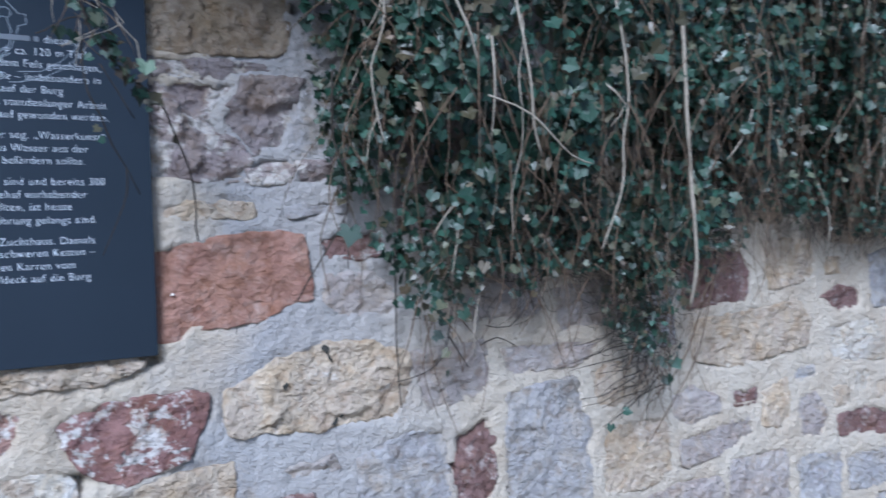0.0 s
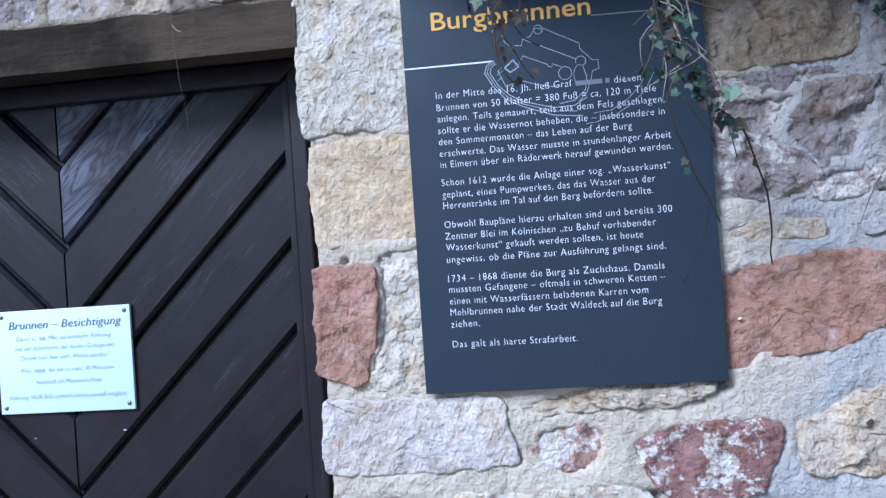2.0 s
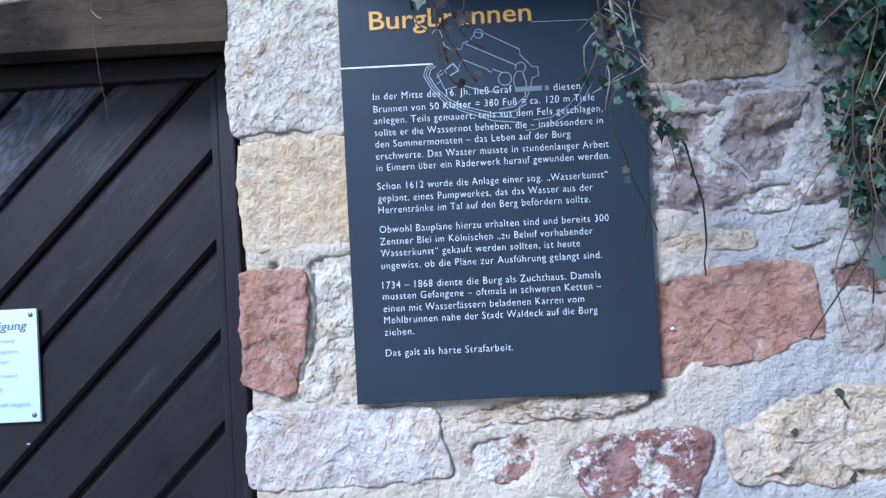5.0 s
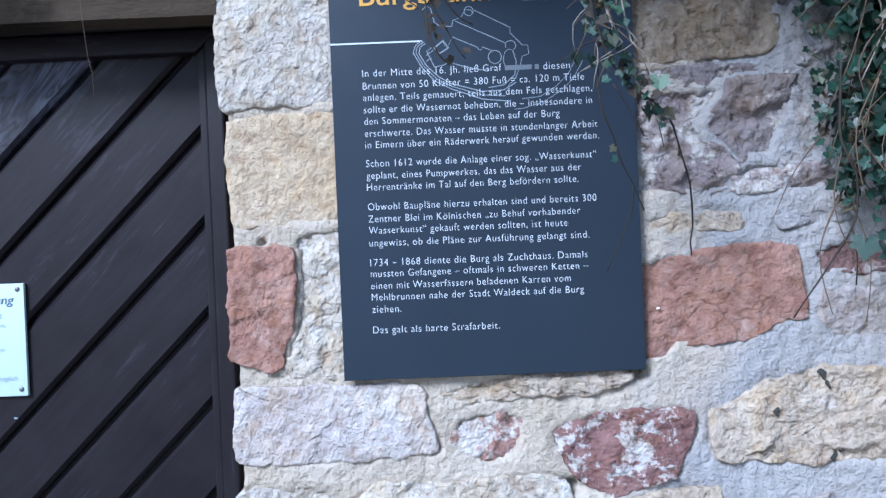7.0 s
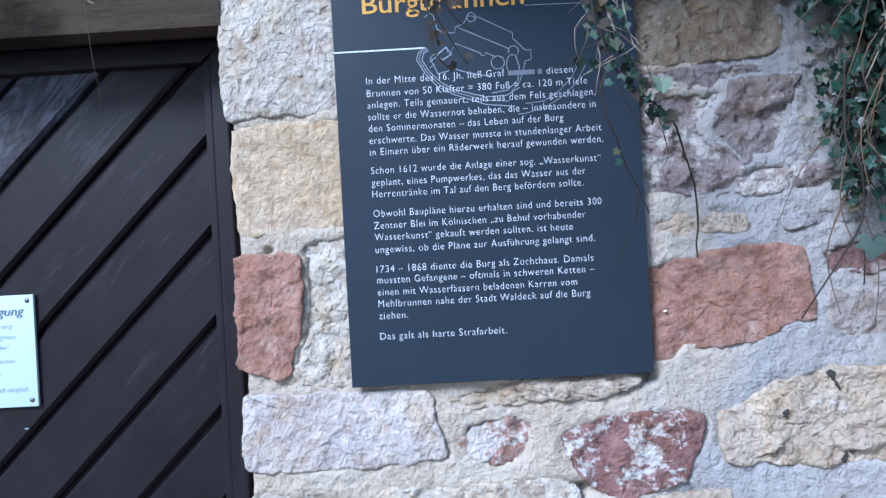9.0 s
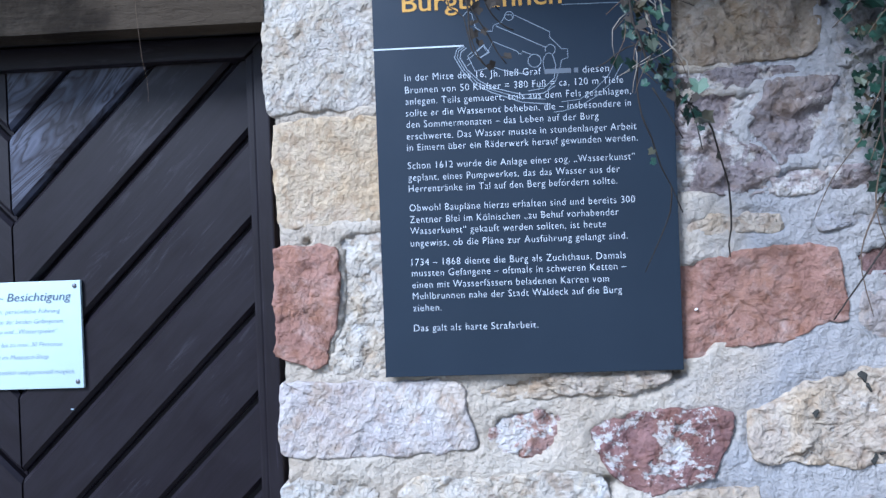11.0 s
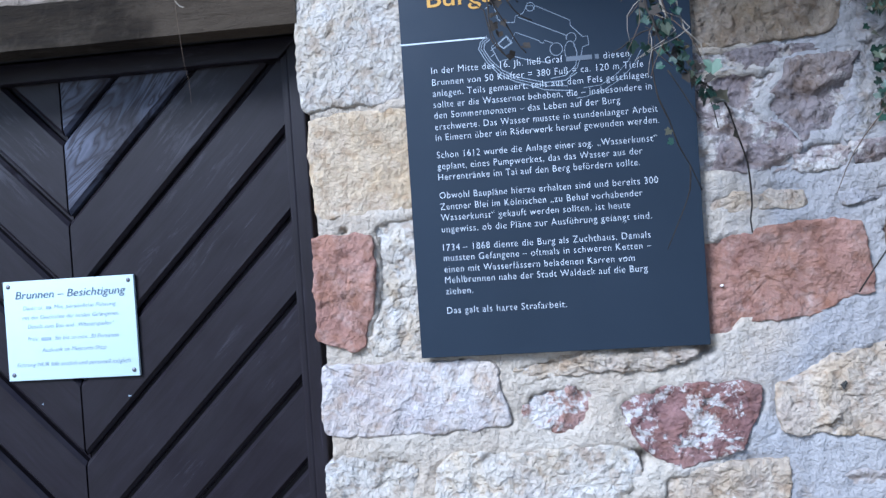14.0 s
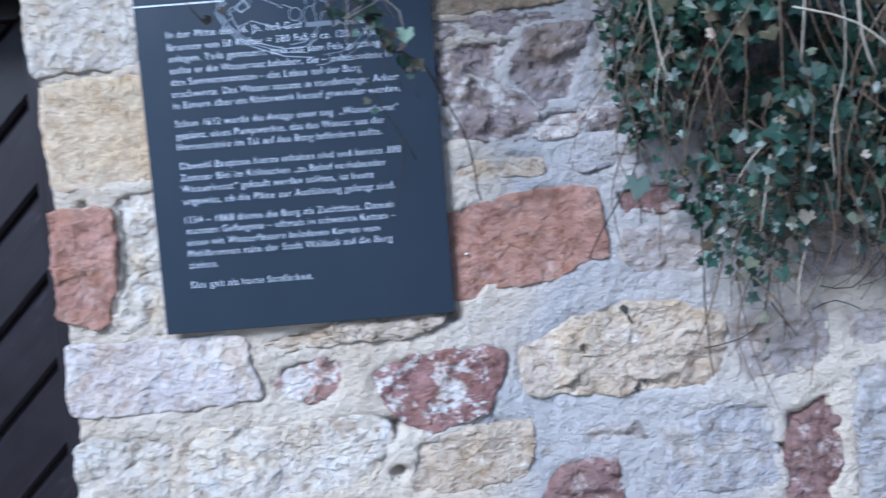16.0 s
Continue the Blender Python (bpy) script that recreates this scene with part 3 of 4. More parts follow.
stone("blue", 0.016, (0.63, 1.415), (0.635, 1.411), (0.641, 1.416), (0.635, 1.42), relief=0.3, step=0.003, name="lime_fleck", material=LIME_FLECK, depth=0.02)

# over the lintel
stone("purple", 0.02, (-0.93, 2.165), (-0.825, 2.16), (-0.815, 2.3), (-0.93, 2.3), parent=wall_over_door)
stone("grey_pink", 0.02, (-0.805, 2.165), (-0.655, 2.155), (-0.64, 2.26), (-0.8, 2.28), parent=wall_over_door)
stone("cream", 0.02, (-0.63, 2.165), (-0.5, 2.157), (-0.5, 2.3), (-0.63, 2.3), parent=wall_over_door)
stone("cream", 0.02, (-0.48, 2.165), (-0.26, 2.16), (-0.26, 2.3), (-0.48, 2.3), parent=wall_over_door)
stone("blue", 0.02, (-1.2, 2.165), (-0.95, 2.165), (-0.95, 2.3), (-1.2, 2.3), parent=wall_over_door)


def free(x0, x1, z0, z1):
    for a, b, c, d, line in PLACED:
        if x1 > a and x0 < b and z1 > c and z0 < d:
            corners = [(x0, z0), (x1, z0), (x1, z1), (x0, z1), ((x0 + x1) / 2, z0), ((x0 + x1) / 2, z1), (x0, (z0 + z1) / 2), (x1, (z0 + z1) / 2), ((x0 + x1) / 2, (z0 + z1) / 2)]
            if any(x0 < p.x < x1 and z0 < p.y < z1 for p in line):
                return False
            for x, z in corners:
                inside = False
                for p, q in zip(line, line[1:] + line[:1]):
                    if (p.y > z) != (q.y > z) and x < (q.x - p.x) * (z - p.y) / (q.y - p.y) + p.x:
                        inside = not inside
                if inside:
                    return False
    return True


def fill(parent, x0, x1, z0, z1, seed, step, least, most):
    """Rubble courses in the parts of a wall that hold no stone yet."""
    rng = random.Random(seed)
    kinds = ["cream", "white", "grey_pink", "blue", "cream", "tan", "red", "grey_pink", "brown", "purple"]
    for low, high in ((most * 0.6, most), (least, most * 0.6), (least * 0.5, least)):
        z = z0
        while z < z1:
            h = rng.uniform(low, high) * 0.62
            x = x0 + rng.uniform(0, low)
            while x < x1:
                w = rng.uniform(low, high)
                if x + w < x1 and z + h < z1 and free(x - 0.014, x + w + 0.014, z - 0.014, z + h + 0.014):
                    j = lambda s: rng.uniform(-s, s)
                    s = 0.12 * h
                    kind = rng.choice(kinds if z > 1.5 else kinds[:5])
                    stone(kind, 0.022 + j(0.006), (x + abs(j(s)), z + abs(j(s))), (x + w / 2, z + j(0.01)), (x + w - abs(j(s)), z + abs(j(s))), (x + w, z + h * 0.5), (x + w - abs(j(s)), z + h - abs(j(s))), (x + w * 0.4, z + h + j(0.01)), (x + abs(j(s)), z + h - abs(j(s))), step=step, parent=parent)
                    x += w + 0.02
                else:
                    x += 0.04
            z += h * 0.55 if low < most * 0.6 else h + 0.02


fill(wall_east, -0.2, 4.5, 0.05, 2.85, 3, 0.024, 0.14, 0.42)
fill(wall_over_door, -1.5, -0.25, 2.17, 2.85, 5, 0.03, 0.14, 0.36)
fill(wall_west, -3.5, -1.6, 0.05, 2.85, 7, 0.04, 0.2, 0.45)
raise_wall(wall_east, JAMB, WALL_END, 0.0, WALL_TOP, 0.0075)
raise_wall(wall_west, -3.6, DOOR_LEFT, 0.0, WALL_TOP, 0.04)
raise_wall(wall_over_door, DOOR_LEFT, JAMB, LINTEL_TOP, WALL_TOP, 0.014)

# ---- the door in its recess ----
bm = bmesh.new()
bmesh.ops.create_grid(bm, x_segments=60, y_segments=6, size=0.5, matrix=Matrix.LocRotScale((-0.96, 0.016, 2.0985), Euler((radians(90), 0, 0)), (1.46, 0.103, 1)))
ext = bmesh.ops.extrude_face_region(bm, geom=bm.faces[:])
bmesh.ops.translate(bm, vec=(0, 0.07, 0), verts=[v for v in ext["geom"] if isinstance(v, bmesh.types.BMVert)])
for v in bm.verts:
    v.co += Vector((0, 0.006 * noise.noise(v.co * Vector((3, 8, 20))), 0.003 * noise.noise((v.co.x * 5, 2, v.co.z * 4))))
    if v.co.z > 2.14:
        v.co.z += 0.014 * noise.noise((v.co.x * 9, 3, 1)) + 0.008 * noise.noise((v.co.x * 30, 3, 5))
bmesh.ops.recalc_face_normals(bm, faces=bm.faces)
bmesh.ops.split_edges(bm, edges=[e for e in bm.edges if len(e.link_faces) == 2 and e.calc_face_angle() > 1.0])
tagged(finish("lintel", bm, BEAM), "weathered brown timber lintel over the door", "lintel", kind="structure")

# back of the recess, the depth of its shade put into the colour
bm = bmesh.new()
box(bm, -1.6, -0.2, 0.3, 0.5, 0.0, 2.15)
tagged(finish("door_recess", bm, SHADE_BLACK, smooth=False), "near-black back of the door recess, shade painted in", "wall", kind="structure")

DOOR_X, FACE, PITCH, GROOVE = -0.902, 0.18, 0.2025, 0.0165
door = thing("door_1", (DOOR_X, FACE, 0.0), "closed dark-stained double door with diagonal boards", "door", kind="structure")


def clip(poly, a, b, c):
    """The part of a polygon where a*x + b*z <= c."""
    out = []
    for p, q in zip(poly, poly[1:] + poly[:1]):
        dp, dq = a * p[0] + b * p[1] - c, a * q[0] + b * q[1] - c
        if dp <= 0:
            out.append(p)
        if dp * dq < 0:
            t = dp / (dp - dq)
            out.append((p[0] + t * (q[0] - p[0]), p[1] + t * (q[1] - p[1])))
    return [p for p, q in zip(out, out[1:] + out[:1]) if abs(p[0] - q[0]) + abs(p[1] - q[1]) > 0.013]


def board_mesh(poly, bevel=0.009):
    bm = bmesh.new()
    n = len(poly)
    cx, cz = sum(p[0] for p in poly) / n, sum(p[1] for p in poly) / n
    if sum(p[0] * q[1] - q[0] * p[1] for p, q in zip(poly, poly[1:] + poly[:1])) < 0:
        poly = poly[::-1]
    front, edge, back = [], [], []
    for k in range(n):
        a, p, b = Vector(poly[k - 1]), Vector(poly[k]), Vector(poly[(k + 1) % n])
        u, v = (p - a).normalized(), (b - p).normalized()
        nu, nv = Vector((-u.y, u.x)), Vector((-v.y, v.x))
        du, dv = (bevel if 0.3 < abs(w.x) < 0.95 else 0.0012 for w in (u, v))
        det = nu.x * nv.y - nu.y * nv.x
        q = p + Vector(((du * nv.y - dv * nu.y) / det, (dv * nu.x - du * nv.x) / det))
        front.append(bm.verts.new((q.x, FACE, q.y)))
        edge.append(bm.verts.new((p.x, FACE + bevel, p.y)))
        back.append(bm.verts.new((p.x, FACE + 0.03, p.y)))
    bm.faces.new(front)
    for k in range(n):
        j = (k + 1) % n
        bm.faces.new((edge[k], edge[j], front[j], front[k]))
        bm.faces.new((back[k], back[j], edge[j], edge[k]))
    return bm


for side, wood in ((1, WOOD_RISING), (-1, WOOD_FALLING)):
    bm = bmesh.new()
    box(bm, *sorted((DOOR_X + side * 0.002, DOOR_X + side * 0.585)), FACE + 0.024, FACE + 0.05, 0.03, 2.014)
    leaf_back = under(part("door_leaf", bm, wood, None, smooth=False), door)
    for k in range(-4, 14):
        z0 = 1.875 - PITCH * k
        poly = [(0.0012, 0.03), (0.58, 0.03), (0.58, 2.012), (0.0012, 2.012)]
        poly = clip(poly, 1, -1, -z0)
        poly = clip(poly, -1, 1, z0 + PITCH - GROOVE)
        if len(poly) > 2:
            xs, zs = [p[0] for p in poly], [p[1] for p in poly]
            if max(xs) - min(xs) > 0.03 and max(zs) - min(zs) > 0.03:
                under(part("plank", board_mesh([(DOOR_X + side * x, z) for x, z in poly]), WOOD_WORN if side > 0 and k in (-1, 0, 1) else wood, None, smooth=False), leaf_back)

for x, z, w, h in ((-0.776, 1.212, 0.008, 0.003), (-1.01, 1.2, 0.004, 0.003)):
    bm = bmesh.new()
    box(bm, x, x + w, FACE - 0.0006, FACE + 0.001, z, z + h, 0.0004)
    under(part("paint_fleck", bm, PALE_INK, None, "white paint fleck"), door)

def prism(poly, y0, y1, bevel):
    """A moulding: a polygon of the door's plane, thick from y0 to y1, with eased front edges."""
    bm = bmesh.new()
    front = [bm.verts.new((x, y0, z)) for x, z in poly]
    face = bm.faces.new(front)
    ext = bmesh.ops.extrude_face_region(bm, geom=[face])
    bmesh.ops.translate(bm, vec=(0, y1 - y0, 0), verts=[v for v in ext["geom"] if isinstance(v, bmesh.types.BMVert)])
    bmesh.ops.recalc_face_normals(bm, faces=bm.faces)
    edges = [e for e in bm.edges if all(abs(v.co.y - y0) < 1e-5 for v in e.verts)]
    bmesh.ops.bevel(bm, geom=edges, offset=bevel, segments=2, profile=0.6, affect="EDGES")
    return bm


frame_thing = thing("door_frame", (DOOR_X, 0.2, 0.0), "dark-stained timber door frame set in the recess", "door frame", kind="structure")
for side in (1, -1):
    out, inn, mid = DOOR_X + side * 0.64, DOOR_X + side * 0.583, DOOR_X + side * 0.604
    under(part("stile", prism([(out, 0.0), (mid + side * 0.001, 0.0), (mid + side * 0.001, 2.026), (out, 2.06)], 0.142, 0.25, 0.004), WOOD_UPRIGHT, None, smooth=False), frame_thing)
    under(part("bead", prism([(mid, 0.0), (inn, 0.0), (inn, 2.009), (mid, 2.026)], 0.155, 0.25, 0.006), WOOD_UPRIGHT, None, smooth=False), frame_thing)
under(part("top_rail", prism([(DOOR_X - 0.582, 2.0095), (DOOR_X + 0.582, 2.0095), (DOOR_X + 0.639, 2.0605), (DOOR_X - 0.639, 2.0605)], 0.15, 0.25, 0.006), WOOD_LEVEL, None, smooth=False), frame_thing)
# added near-black sheet that stands in for the shade under the lintel
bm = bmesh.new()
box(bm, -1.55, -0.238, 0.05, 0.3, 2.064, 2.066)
under(part("head_lining", bm, SHADE_BLACK, None, smooth=False), frame_thing)


# ---- writing ----
def writing(name, text, x0, x1, z, size, y, material, parent, shear=0.0, bold=0.0):
    """One line of raised print from x0 to x1 on the baseline z."""
    curve = bpy.data.curves.new(name, "FONT")
    curve.body, curve.size, curve.shear, curve.offset = text, size, shear, bold if bold else -0.00024
    curve.resolution_u = 3
    curve.space_character = 1.12 if bold == 0 else 1.0
    temp = bpy.data.objects.new(name, curve)
    data = bpy.data.meshes.new_from_object(temp)
    bpy.data.objects.remove(temp)
    xs = [v.co.x for v in data.vertices]
    lo, wide = min(xs), max(xs) - min(xs)
    k = (x1 - x0) / wide
    for v in data.vertices:
        v.co = ((v.co.x - lo) * k + x0, y, v.co.y + z)
    data.materials.append(material)
    ob = new(name, data)
    return under(ob, parent)


def bar(name, x0, x1, z0, z1, y, material, parent):
    bm = bmesh.new()
    box(bm, x0, x1, y, y + 0.0008, z0, z1)
    return under(part(name, bm, material, None, smooth=False), parent)


# ---- the information board ----
board = thing("information_board", (0.3, 0.006, 1.3), "dark slate-blue information board with white German text on the wall", "sign board")
bm = bmesh.new()
box(bm, 0.0, 0.6, 0.0, 0.012, 1.3, 2.2, 0.0015)
panel = under(part("panel", bm, SLATE, None), board)
for x in (0.06, 0.54):
    for z in (1.36, 2.14):
        bm = bmesh.new()
        box(bm, x - 0.02, x + 0.02, 0.012, 0.06, z - 0.02, z + 0.02)
        under(part("spacer", bm, STEEL, None, smooth=False), board)
PRINT = -0.0012
writing("title", "Burgbrunnen", 0.062, 0.384, 2.044, 0.053, PRINT, AMBER_INK, panel, bold=0.0004)
LINES = [
    ("Brunnen von 50 Klafter = 380 Fuß = ca. 120 m Tiefe", 0.5, 1.878),
    ("anlegen. Teils gemauert, teils aus dem Fels geschlagen,", 0.515, 1.855),
    ("sollte er die Wassernot beheben, die – insbesondere in", 0.514, 1.831),
    ("den Sommermonaten – das Leben auf der Burg", 0.449, 1.808),
    ("erschwerte. Das Wasser musste in stundenlanger Arbeit", 0.523, 1.784),
    ("in Eimern über ein Räderwerk herauf gewunden werden.", 0.525, 1.761),
    ("Schon 1612 wurde die Anlage einer sog. „Wasserkunst“", 0.518, 1.724),
    ("geplant, eines Pumpwerkes, das das Wasser aus der", 0.487, 1.7),
    ("Herrentränke im Tal auf den Berg befördern sollte.", 0.481, 1.677),
    ("Obwohl Baupläne hierzu erhalten sind und bereits 300", 0.515, 1.638),
    ("Zentner Blei im Kölnischen „zu Behuf vorhabender", 0.482, 1.614),
    ("Wasserkunst“ gekauft werden sollten, ist heute", 0.456, 1.591),
    ("ungewiss, ob die Pläne zur Ausführung gelangt sind.", 0.498, 1.566),
    ("1734 – 1868 diente die Burg als Zuchthaus. Damals", 0.493, 1.527),
    ("mussten Gefangene – oftmals in schweren Ketten –", 0.493, 1.505),
    ("einen mit Wasserfässern beladenen Karren vom", 0.458, 1.481),
    ("Mehlbrunnen nahe der Stadt Waldeck auf die Burg", 0.483, 1.458),
    ("ziehen.", 0.12, 1.434),
    ("Das galt als harte Strafarbeit.", 0.314, 1.393),
]
writing("text_line", "In der Mitte des 16. Jh. ließ Graf", 0.062, 0.338, 1.903, 0.0205, PRINT, WHITE_INK, panel)
bar("covered_word", 0.345, 0.398, 1.9035, 1.913, PRINT, MID_INK, panel)
bar("covered_word", 0.404, 0.412, 1.9035, 1.913, PRINT, MID_INK, panel)
writing("text_line", "diesen", 0.421, 0.473, 1.902, 0.0205, PRINT, WHITE_INK, panel)
for text, x1, z in LINES:
    writing("text_line", text, 0.062, x1, z, 0.0205, PRINT, WHITE_INK, panel)


def drawn(name, points, width, material, y=-0.0009):
    """A thin printed line through the points of the board's face."""
    bm = bmesh.new()
    pts = [Vector(p) for p in points]
    left, right = [], []
    for i, p in enumerate(pts):
        d = (pts[min(i + 1, len(pts) - 1)] - pts[max(i - 1, 0)]).normalized()
        n = Vector((-d.y, d.x)) * width / 2
        left.append(bm.verts.new((p.x + n.x, y, p.y + n.y)))
        right.append(bm.verts.new((p.x - n.x, y, p.y - n.y)))
    for i in range(len(pts) - 1):
        bm.faces.new((left[i], right[i], right[i + 1], left[i + 1]))
    bmesh.ops.recalc_face_normals(bm, faces=bm.faces)
    return under(part(name, bm, material, None, smooth=False), panel)


def arc(cx, cz, rx, rz, a0, a1, n=28):
    return [(cx + rx * math.cos(radians(a0 + (a1 - a0) * i / n)), cz + rz * math.sin(radians(a0 + (a1 - a0) * i / n))) for i in range(n + 1)]


drawn("rule", [(0.0, 1.97), (0.184, 1.969)], 0.003, WHITE_INK)
drawn("rule", [(0.384, 2.041), (0.496, 2.039)], 0.0012, FAINT_INK)
for width, points in (
    (0.0014, [(0.289, 2.025), (0.358, 1.988), (0.358, 1.977), (0.375, 1.959), (0.381, 1.952), (0.392, 1.952), (0.393, 1.934), (0.38, 1.93), (0.376, 1.913), (0.366, 1.888), (0.35, 1.872)]),
    (0.0014, [(0.251, 2.005), (0.317, 1.973), (0.349, 1.957)]),
    (0.0014, [(0.224, 1.968), (0.231, 1.951), (0.244, 1.974), (0.292, 1.952), (0.295, 1.947), (0.301, 1.946), (0.302, 1.952), (0.32, 1.944)]),
    (0.0018, [(0.183, 1.97), (0.17, 1.961), (0.165, 1.946), (0.18, 1.918), (0.204, 1.89), (0.237, 1.872), (0.298, 1.849), (0.355, 1.842)]),
    (0.0018, [(0.19, 1.964), (0.179, 1.957), (0.176, 1.945), (0.19, 1.92), (0.213, 1.897), (0.238, 1.882), (0.299, 1.864), (0.341, 1.865), (0.366, 1.879)]),
    (0.0014, [(0.187, 1.967), (0.174, 1.959), (0.17, 1.946), (0.185, 1.919), (0.209, 1.893), (0.238, 1.877), (0.298, 1.857), (0.345, 1.853)]),
    (0.0016, [(0.202, 1.956), (0.192, 1.948), (0.206, 1.916), (0.226, 1.92), (0.236, 1.925), (0.266, 1.914), (0.302, 1.906), (0.313, 1.909)]),
    (0.003, [(0.206, 1.953), (0.225, 1.968), (0.235, 1.953), (0.217, 1.943), (0.206, 1.953)]),
    (0.0014, [(0.184, 2.028), (0.195, 2.039), (0.203, 2.032), (0.209, 2.005), (0.219, 1.997), (0.243, 1.995), (0.246, 2.007), (0.262, 2.012), (0.271, 2.027), (0.283, 2.026), (0.286, 2.018)]),
    (0.0012, [(0.487, 1.922), (0.47, 1.892), (0.445, 1.868), (0.413, 1.849), (0.377, 1.846)]),
    (0.0012, [(0.499, 1.916), (0.479, 1.881), (0.452, 1.857), (0.418, 1.838), (0.378, 1.827), (0.361, 1.826)]),
    (0.0016, [(0.362, 1.942), (0.368, 1.92), (0.364, 1.894), (0.342, 1.875), (0.311, 1.871)]),
    (0.0012, [(0.19, 1.94), (0.205, 1.95)]), (0.0012, [(0.19, 1.928), (0.2, 1.935)]),
    (0.0014, arc(0.358, 1.952, 0.01, 0.01, -60, 200, 14)),
    (0.0014, arc(0.326, 1.931, 0.013, 0.013, 0, 360, 20)),
    (0.0012, arc(0.355, 1.925, 0.012, 0.02, 60, 300, 16)),
    (0.0014, arc(0.278, 2.024, 0.009, 0.009, 0, 360, 14)),
):
    drawn("plan_line", points, width, FAINT_INK)

# ---- the white plate on the door ----
plate = thing("notice_plate", (-0.91, 0.176, 1.39), "white notice plate screwed to the boarded door", "sign")
bm = bmesh.new()
box(bm, -1.087, -0.736, 0.17, 0.178, 1.265, 1.517, 0.001)
plate_panel = under(part("panel", bm, PLATE, None), plate)
for x in (-1.073, -0.75):
    for z in (1.28, 1.504):
        bm = bmesh.new()
        bmesh.ops.create_uvsphere(bm, u_segments=12, v_segments=6, radius=0.0058, matrix=Matrix.LocRotScale((x, 0.17, z), None, (1, 0.5, 1)))
        under(part("screw", bm, STEEL, None, "dull steel screw"), plate)
INK_Y = 0.1688
writing("title", "Brunnen – Besichtigung", -1.055, -0.758, 1.472, 0.028, INK_Y, DARK_INK, plate_panel, 0.25, -0.00002)
for text, x0, x1, z in (
    ("Dauer: ca.", -1.036, -0.982, 1.443),
    ("Min. persönliche Führung", -0.952, -0.786, 1.443),
    ("mit der Geschichte der beiden Gefangenen,", -1.04, -0.779, 1.419),
    ("Details zum Bau und „Wasserspielen“", -1.027, -0.794, 1.396),
    ("Preis:", -1.028, -1.0, 1.365),
    ("für bis zu max. 30 Personen", -0.954, -0.784, 1.365),
    ("Auskunft im Museums-Shop", -0.992, -0.819, 1.336),
    ("Führung NUR falls zeitlich und personell möglich", -1.062, -0.758, 1.3),
):
    writing("text_line", text, x0, x1, z, 0.0155, INK_Y, GREY_INK, plate_panel, 0.25, -0.0002)
for x0, x1, z in ((-0.974, -0.96, 1.443), (-0.992, -0.966, 1.365)):
    bar("covered_word", x0, x1, z, z + 0.0075, INK_Y, PALE_INK, plate_panel)


# ---- ivy ----
LOBES = [(0.0, -0.05), (0.22, -0.3), (0.52, -0.2), (0.48, 0.04), (0.64, 0.32), (0.36, 0.44), (0.0, 0.85), (-0.36, 0.44), (-0.64, 0.32), (-0.48, 0.04), (-0.52, -0.2), (-0.22, -0.3)]


def leaf_mesh(bm, m, rng=None, cup=0.12):
    """A five-lobed ivy leaf, folded a little along its midrib, one unit long."""
    mid = bm.verts.new(m @ Vector((0, 0.12, -0.04)))
    rim = []
    for x, y in LOBES:
        k = 1 + (rng.uniform(-0.14, 0.14) if rng else 0)
        rim.append(bm.verts.new(m @ Vector((x * k, y * k, cup * abs(x) - 0.1 * y * y))))
    for i in range(len(rim)):
        bm.faces.new((mid, rim[i], rim[(i + 1) % len(rim)]))


def leaf_pose(rng, place, size):
    """A leaf at place that faces outwards and a little up, its tip hanging."""
    turn = Euler((radians(90 + rng.uniform(-55, 25)), radians(rng.uniform(-40, 40)), radians(rng.uniform(-55, 55))))
    spin = Euler((0, 0, radians(180 + rng.uniform(-80, 80))))
    return Matrix.LocRotScale(place, turn, None) @ spin.to_matrix().to_4x4() @ Matrix.Diagonal((size, size, size, 1))


LEAF_SHAPES = []
shape_rng = random.Random(21)
for cup in (0.06, 0.16, 0.26, -0.1):
    bm = bmesh.new()
    leaf_mesh(bm, Matrix.Identity(4), shape_rng, cup)
    data = bpy.data.meshes.new("leaf")
    bm.to_mesh(data)
    bm.free()
    data.materials.append(LEAF)
    LEAF_SHAPES.append(data)


def one_leaf(parent, m, material=None, label=""):
    data = LEAF_SHAPES[int(abs(m.translation.x * 977 + m.translation.z * 613)) % len(LEAF_SHAPES)]
    ob = new("leaf", data)
    if material:
        ob.material_slots[0].link = "OBJECT"
        ob.material_slots[0].material = material
    ob.parent = parent
    ob.matrix_parent_inverse = Matrix.Translation(parent.location).inverted()
    ob.matrix_basis = m
    return tagged(ob, label)


def stem(parent, points, r0, r1, material, name="stem", wobble=0.002, sides=6):
    bm = bmesh.new()
    tube(bm, points, r0, r1, sides, wobble)
    return under(part(name, bm, material, None), parent)


# the lower edge of the hanging ivy along the wall: (x, z)
# left of x = 0.93: unseen overhang, added to shade the board below
EDGE = [(-0.15, 2.4), (0.1, 2.22), (0.6, 2.17), (0.86, 2.14), (0.9, 2.1), (0.93, 1.80), (0.96, 1.62), (1.04, 1.53), (1.08, 1.38), (1.17, 1.33), (1.25, 1.37), (1.32, 1.47), (1.4, 1.38), (1.5, 1.42), (1.66, 1.42), (1.72, 1.22), (1.83, 1.14), (1.9, 1.42), (2.12, 1.46), (2.16, 1.6), (2.32, 1.58), (2.4, 1.5), (2.6, 1.5), (2.8, 1.48), (3.6, 1.46), (4.4, 1.4)]


def lower_edge(x):
    for (a, za), (b, zb) in zip(EDGE, EDGE[1:]):
        if a <= x <= b:
            return za + (zb - za) * (x - a) / (b - a)
    return 1.45


